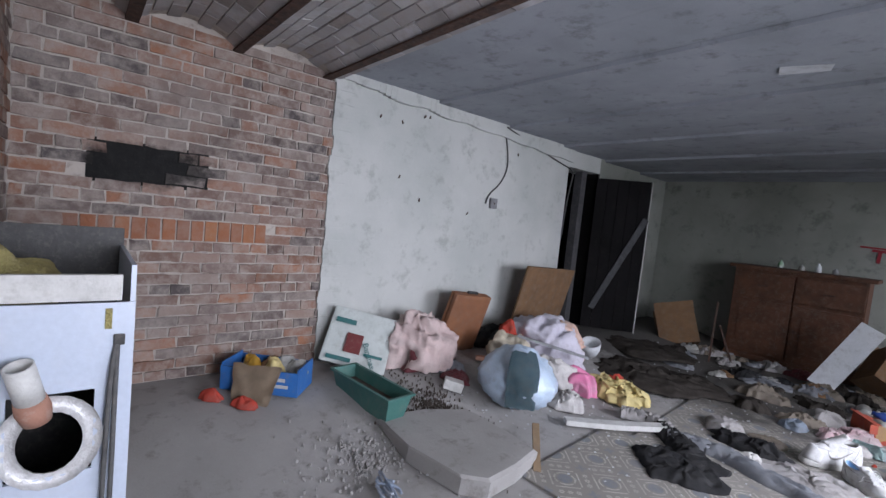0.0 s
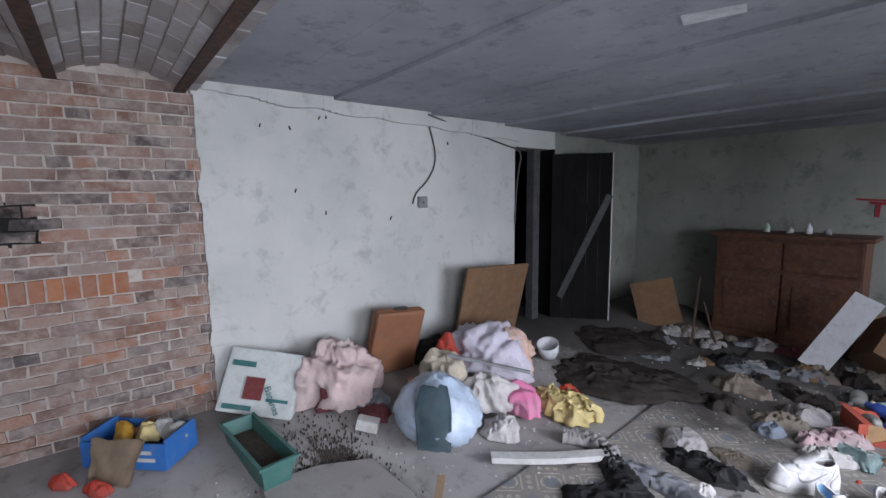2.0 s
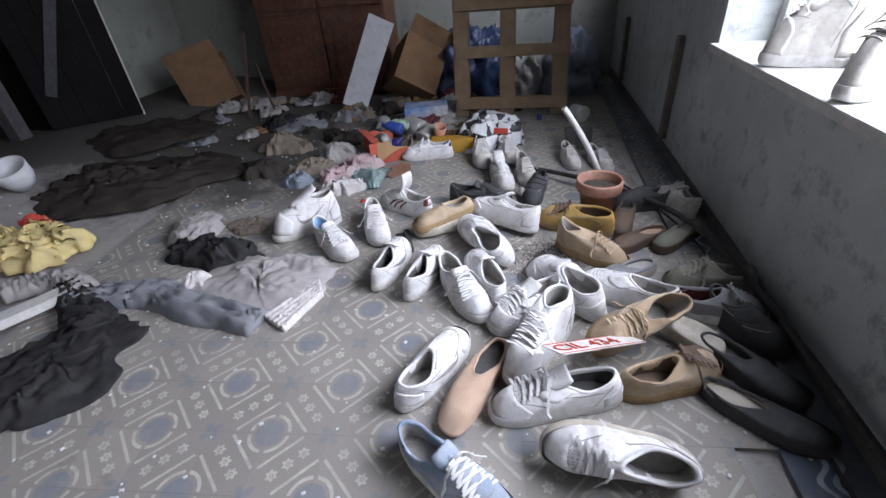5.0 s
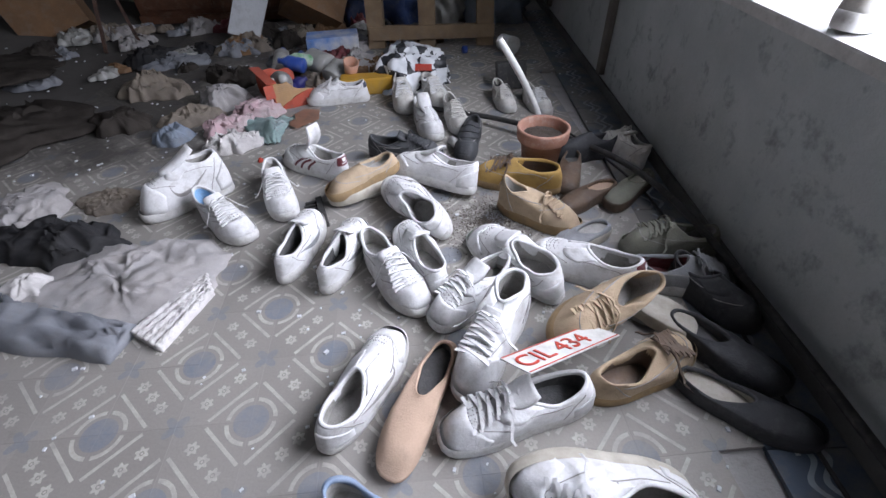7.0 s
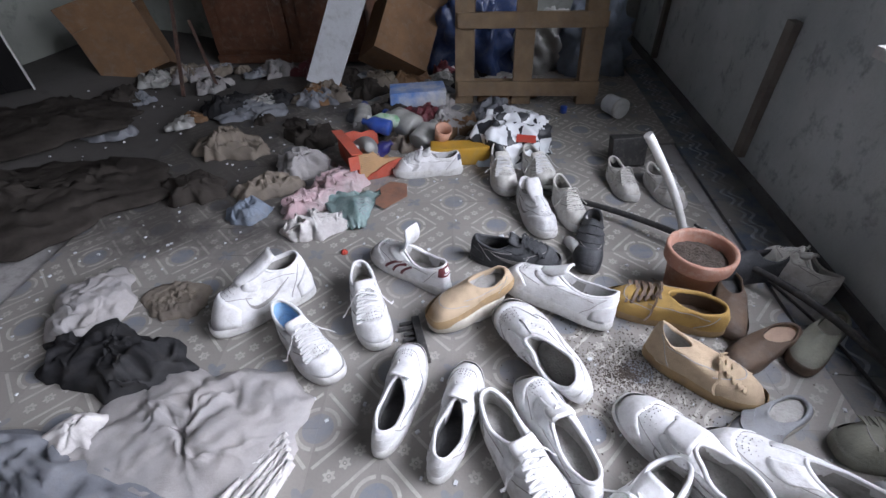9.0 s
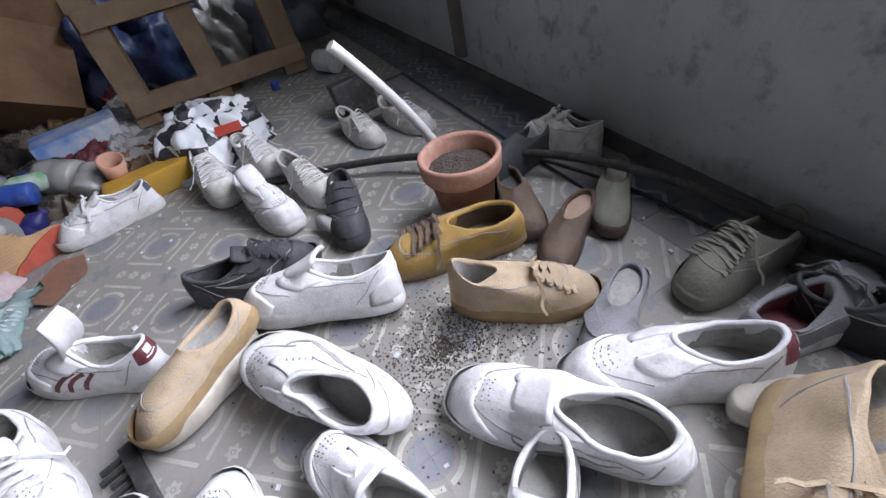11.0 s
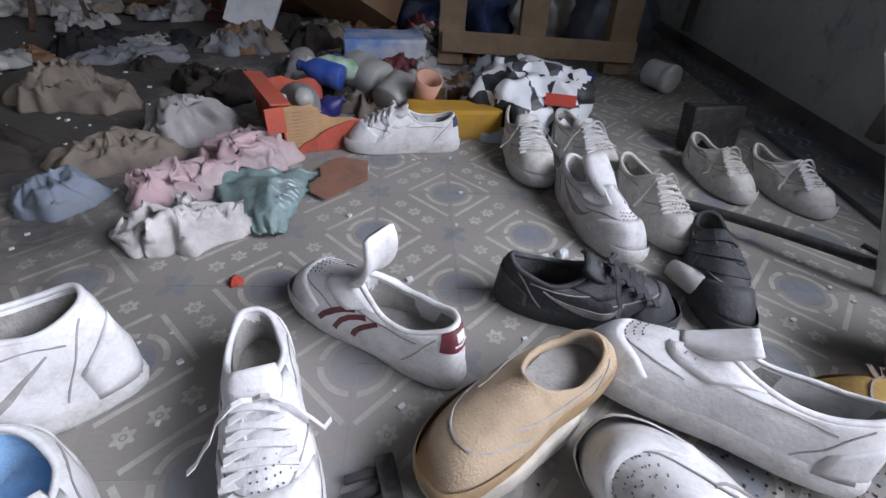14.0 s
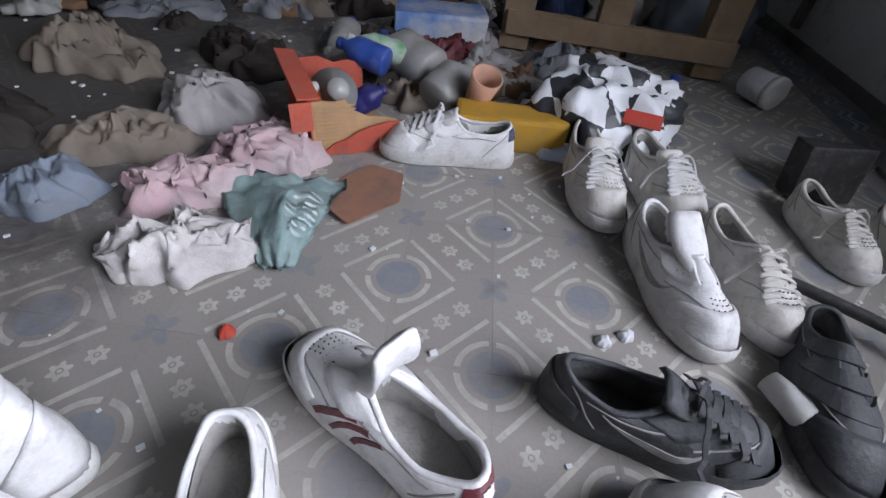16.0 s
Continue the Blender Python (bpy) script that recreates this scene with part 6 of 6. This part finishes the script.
for x, y, mt, lab in ((0.92, 4.13, BLUE_P, "blue plastic bit on the tiles"), (0.28, 4.66, RED_COTTON, "red plastic bit on the tiles"), (0.86, 4.78, FOAM, "white plaster crumb on the tiles"), (0.58, 4.24, BLUE_P, "blue and red cap on the tiles"), (0.90, 4.80, FOAM, "white plaster crumb on the tiles"), (0.22, 4.30, BLUE_CLOTH, "blue glass bit on the tiles")):
    cloth(lab, x, y, 0.014, 0.011, 30, 0.009, mt, 0.004, x * 50, name="bit", category="debris", group="debris on the tiles", freq=40)
cr3 = bmesh.new()
rr3 = random.Random(5)
for i in range(900):
    x, y = rr3.uniform(-1.8, 1.8), rr3.uniform(2.0, 6.2)
    s = rr3.uniform(0.0015, 0.006)
    add_box(cr3, x - s, x + s, y - s * 0.7, y + s * 0.7, ground_z(x, y) - 0.002, ground_z(x, y) + s * 0.8, Matrix.Translation((x, y, 0)) @ pose(0, 0, 0, 0, 0, rr3.uniform(0, 90)) @ Matrix.Translation((-x, -y, 0)))
gr = put_mesh("grit", cr3, FOAM)
tagged(gr, "fine pale grit and plaster crumbs on the floor", "grit", kind="stuff")

# ---- floor tiles ----
TILE, TURN_T, TX, TY = 0.170, radians(4.3), 0.685, 4.681


def tile_material():
    m = Mat("patterned_cement_tile", 0.7, spec=0.35)
    pos = m.position()
    sep = m.node("ShaderNodeSeparateXYZ", Vector=pos)
    x = m.math("SUBTRACT", sep.outputs[0], TX)
    y = m.math("SUBTRACT", sep.outputs[1], TY)
    ca, sa = math.cos(TURN_T), math.sin(TURN_T)
    px = m.math("ADD", m.math("MULTIPLY", x, ca / TILE), m.math("MULTIPLY", y, sa / TILE))
    py = m.math("SUBTRACT", m.math("MULTIPLY", y, ca / TILE), m.math("MULTIPLY", x, sa / TILE))
    s = m.math("MULTIPLY", m.math("ADD", px, py), 0.5)
    q = m.math("MULTIPLY", m.math("SUBTRACT", px, py), 0.5)
    ds = m.math("SUBTRACT", m.math("FRACT", m.math("ADD", s, 0.5)), 0.5)
    dq = m.math("SUBTRACT", m.math("FRACT", m.math("ADD", q, 0.5)), 0.5)
    a_s, a_q = m.math("ABSOLUTE", ds), m.math("ABSOLUTE", dq)
    r = m.math("SQRT", m.math("ADD", m.math("MULTIPLY", ds, ds), m.math("MULTIPLY", dq, dq)))

    def band(v, lo, hi):
        return m.math("MULTIPLY", m.math("GREATER_THAN", v, lo), m.math("LESS_THAN", v, hi))

    blue = m.math("LESS_THAN", r, 0.165)
    ring = m.math("MULTIPLY", band(r, 0.205, 0.245), m.math("GREATER_THAN", m.math("ABSOLUTE", m.math("SUBTRACT", a_s, a_q)), 0.035))
    line = m.math("ADD", m.math("MULTIPLY", band(a_s, 0.30, 0.335), m.math("LESS_THAN", a_q, 0.27)), m.math("MULTIPLY", band(a_q, 0.30, 0.335), m.math("LESS_THAN", a_s, 0.27)))

    def flowers(u, w):
        # u runs across the strip, w along it
        du = m.math("SUBTRACT", u, 0.5)
        fw = m.math("SUBTRACT", m.math("FRACT", m.math("ADD", m.math("DIVIDE", w, 0.185), 0.5)), 0.5)
        dw = m.math("MULTIPLY", fw, 0.185)
        rr = m.math("SQRT", m.math("ADD", m.math("MULTIPLY", du, du), m.math("MULTIPLY", dw, dw)))
        an = m.math("ARCTAN2", du, dw)
        lim = m.math("ADD", 0.056, m.math("MULTIPLY", m.math("COSINE", m.math("MULTIPLY", an, 6.0)), 0.012))
        hole = m.math("GREATER_THAN", rr, 0.022)
        core = m.math("LESS_THAN", rr, 0.012)
        f = m.math("MAXIMUM", m.math("MULTIPLY", m.math("LESS_THAN", rr, lim), hole), core)
        return m.math("MULTIPLY", f, m.math("LESS_THAN", m.math("ABSOLUTE", w), 0.27))

    us = m.math("FRACT", s)
    uq = m.math("FRACT", q)
    fl = m.math("ADD", flowers(us, dq), flowers(uq, ds))
    cs, cq = m.math("SUBTRACT", us, 0.5), m.math("SUBTRACT", uq, 0.5)
    cr = m.math("SQRT", m.math("ADD", m.math("MULTIPLY", cs, cs), m.math("MULTIPLY", cq, cq)))
    cross = m.math("LESS_THAN", cr, m.math("ADD", 0.10, m.math("MULTIPLY", m.math("COSINE", m.math("MULTIPLY", m.math("ARCTAN2", cs, cq), 4.0)), 0.04)))
    light = m.math("MINIMUM", m.math("ADD", m.math("ADD", ring, line), fl), 1.0)
    n1, n2, n3 = m.noise(pos, 2.3, 6, 0.65), m.noise(pos, 26, 6, 0.7), m.noise(pos, 160, 3)
    base = m.mix(n1, (0.24, 0.225, 0.205), (0.32, 0.30, 0.275))
    rnd = m.t.nodes.new("ShaderNodeObjectInfo").outputs["Random"]
    base = m.mix(m.math("MULTIPLY", rnd, 0.35), base, (0.16, 0.15, 0.135))
    wear = m.ramp(n2, (0.32, 0.35), (0.62, 1.0))
    c = m.mix(m.math("MULTIPLY", m.math("MAXIMUM", blue, m.math("MULTIPLY", cross, 0.8)), m.math("MULTIPLY", wear, 0.72)), base, (0.15, 0.18, 0.23))
    c = m.mix(m.math("MULTIPLY", light, m.math("MULTIPLY", wear, 0.82)), c, (0.50, 0.48, 0.425))
    dust = m.ramp(m.noise(pos, 1.3, 9, 0.68), (0.47, 0.0), (0.68, 0.72))
    c = m.mix(dust, c, (0.25, 0.235, 0.22))
    # the same dirt and painted-in corner shade as on the concrete
    c = m.mix(muck_and_shade(m, pos), c, (0.045, 0.04, 0.036))
    c = m.mix(m.math("MULTIPLY", m.ramp(m.noise(pos, 5, 8, 0.75), (0.60, 0.0), (0.72, 1.0)), 0.6), c, (0.11, 0.10, 0.09))
    c = m.mix(0.25, c, m.mix(n3, (0.3, 0.3, 0.3), (1, 1, 1)), "MULTIPLY")
    m.bump(m.math("ADD", m.math("MULTIPLY", light, 0.3), m.math("ADD", n2, m.math("MULTIPLY", n3, 0.5))), 0.35, 0.003)
    return m.color(c)


TILES = tile_material()
ca, sa = math.cos(TURN_T), math.sin(TURN_T)
floor_tiles = new("floor_tiles")
tagged(floor_tiles, "worn patterned cement floor tiles, grey, cream and blue", "tiles", kind="structure")
hs = TILE / 2 - 0.0001
tme_bm = box(-hs, hs, -hs, hs, -0.012, 0.0)
for v in tme_bm.verts:
    if v.co.z > -0.001:
        v.co.x *= 0.9992
        v.co.y *= 0.9992
tile_mesh = bpy.data.meshes.new("tile")
bmesh.ops.recalc_face_normals(tme_bm, faces=tme_bm.faces)
tme_bm.to_mesh(tile_mesh)
tile_mesh.materials.append(TILES)
rest = bmesh.new()
rt = random.Random(4)
count = 0
for i in range(-16, 16):
    for j in range(-20, 16):
        lx, ly = (i + 0.5) * TILE, (j + 0.5) * TILE
        x, y = TX + lx * ca - ly * sa, TY + lx * sa + ly * ca
        if not (-0.85 < x < XR - 0.20 and 2.55 < y < 6.9):
            continue
        tm = Matrix.Translation((x, y, rt.uniform(-0.0004, 0.0002))) @ Matrix.Rotation(TURN_T, 4, "Z") @ pose(0, 0, 0, rt.uniform(-0.07, 0.07), rt.uniform(-0.07, 0.07), 0)
        if -0.55 < x < 1.75 and 2.75 < y < 5.7 and count < 300:
            t_ob = new("tile", tile_mesh)
            t_ob.parent = floor_tiles
            t_ob.matrix_basis = tm
            count += 1
        else:
            add_box(rest, -hs, hs, -hs, hs, -0.012, 0.0, tm)
rest_ob = put_mesh("far_tiles", rest, TILES, floor_tiles)
rest_ob["kind"] = "stuff"

# blue border tiles along the east wall
bt = Mat("blue_border_tile", 0.6, spec=0.35)
bp = bt.position()
bs = bt.node("ShaderNodeSeparateXYZ", Vector=bp)
wv = bt.math("MULTIPLY", bt.math("SINE", bt.math("MULTIPLY", bs.outputs[1], 62.0)), 0.016)
dd = bt.math("ABSOLUTE", bt.math("SUBTRACT", bt.math("SUBTRACT", bs.outputs[0], XR - 0.10), wv))
stripe = bt.math("LESS_THAN", bt.math("ABSOLUTE", bt.math("SUBTRACT", dd, 0.016)), 0.007)
bc = bt.mix(stripe, (0.075, 0.10, 0.135), (0.30, 0.34, 0.37))
bc = bt.mix(bt.ramp(bt.noise(bp, 7, 7, 0.7), (0.40, 0.0), (0.58, 0.9)), bc, (0.17, 0.16, 0.145))
bt.bump(bt.noise(bp, 60, 5), 0.4, 0.004)
BORDER = bt.color(bc)
skirt = new("border_tiles")
tagged(skirt, "blue and white border tiles along the wall, dusty", "tiles", kind="structure")
for i in range(28):
    y0 = 2.2 + i * 0.17
    part("border_tile", box(XR - 0.185, XR - 0.004, y0, y0 + 0.167, -0.012, 0.001), BORDER, skirt)
base2 = box(XR - 0.012, XR - 0.001, 2.2, YB, -0.01, 0.05)
structure("baseboard", rough(base2, 0.003, 4), world_mottled("dirty_grey_render", (0.16, 0.16, 0.155), (0.10, 0.10, 0.10), (0.06, 0.06, 0.06), 3.0), "dark dirty skirting along the wall", "baseboard")

# ---- bricks of the west wall ----
brick_wall = new("brick_wall")
tagged(brick_wall, "old red brick wall with worn lime joints and a black hole", "wall", kind="structure")
rb2 = random.Random(11)
brick_sizes = {}


def brick_mesh(length):
    key = (round(length, 3), rb2.randrange(7))
    if key not in brick_sizes:
        bm = box(-0.03, 0.0, -length / 2, length / 2, -0.0285, 0.0285)
        bmesh.ops.subdivide_edges(bm, edges=[e for e in bm.edges if abs(e.verts[0].co.y - e.verts[1].co.y) > length * 0.5], cuts=2)
        rough(bm, 0.010, 17, len(brick_sizes) * 1.3)
        me = bpy.data.meshes.new("brick")
        bmesh.ops.recalc_face_normals(bm, faces=bm.faces)
        bm.to_mesh(me)
        me.materials.append(BRICK)
        brick_sizes[key] = me
    return brick_sizes[key]


COURSE = 0.067
extra = bmesh.new()
made = 0
for c in range(35):
    z = 0.035 + c * COURSE
    if z > 2.28:
        break
    header = c % 4 == 2
    step = 0.112 if header else 0.222
    y = 0.38 - (0.056 if header else (0.11 if c % 2 else 0.0))
    while y < BRICK_END - 0.02:
        y1 = min(y + step, BRICK_END - 0.005)
        y0 = max(y, 0.375)
        mid = (y0 + y1) / 2
        in_hole = ((mid - 0.98) / 0.27) ** 2 + ((z - 1.45) / 0.10) ** 2 < rb2.uniform(0.7, 1.15) or (0.68 < mid < 0.9 and 1.36 < z < 1.39)
        soldier = 0.58 < mid < 1.66 and 1.03 < z < 1.12
        if y1 - y0 > 0.03 and not in_hole and not soldier:
            d = rb2.uniform(-0.004, 0.003)
            if made < 300:
                b_ob = new("brick", brick_mesh(y1 - y0 - 0.011))
                b_ob.parent = brick_wall
                b_ob.matrix_basis = pose(XL + 0.002 + d, mid, z, rb2.uniform(-0.6, 0.6), 0, rb2.uniform(-0.8, 0.8))
                made += 1
            else:
                add_box(extra, XL - 0.03 + d, XL + 0.002 + d, y0 + 0.005, y1 - 0.006, z - 0.0285, z + 0.0285)
        y += step
ORANGE_BRICK = brick_material("orange_lintel_brick", [(0.34, 0.14, 0.07), (0.28, 0.12, 0.07), (0.38, 0.17, 0.085), (0.25, 0.12, 0.08)], 0.25)
for i in range(14):
    y0 = 0.59 + i * 0.0765
    sb_bm = rough(box(XL - 0.03, XL + 0.003, y0, y0 + 0.066, 1.012, 1.136), 0.004, 20, i)
    part("lintel_brick", sb_bm, ORANGE_BRICK, brick_wall)
if len(extra.verts):
    ex = put_mesh("upper_bricks", rough(extra, 0.009, 15), BRICK, brick_wall)
    ex["kind"] = "stuff"
else:
    extra.free()
# no real depth: the hole's shade is a flat black sheet
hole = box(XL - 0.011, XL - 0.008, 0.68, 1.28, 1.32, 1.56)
HOLE_SHADE = world_mottled("hole_shade_black", (0.012, 0.012, 0.012), (0.02, 0.02, 0.02), (0.03, 0.028, 0.025), 9.0)
part("hole_shade", rough(hole, 0.004, 8), HOLE_SHADE, brick_wall, "flat black sheet for the shade of a recess")
# brick pier and south wall, seen from the edge
pier = bmesh.new()
for c in range(34):
    z = 0.035 + c * COURSE
    x = XL + (0.11 if c % 2 else 0.0)
    while x < -1.62:
        x1 = min(x + 0.222, -1.6)
        add_box(pier, x + 0.005, x1 - 0.006, 0.36, 0.376 + rb2.uniform(0, 0.006), z - 0.0285, z + 0.0285)
        x = x1
pb2 = put_mesh("pier_bricks", rough(pier, 0.003, 18), BRICK, brick_wall)
pb2["kind"] = "stuff"
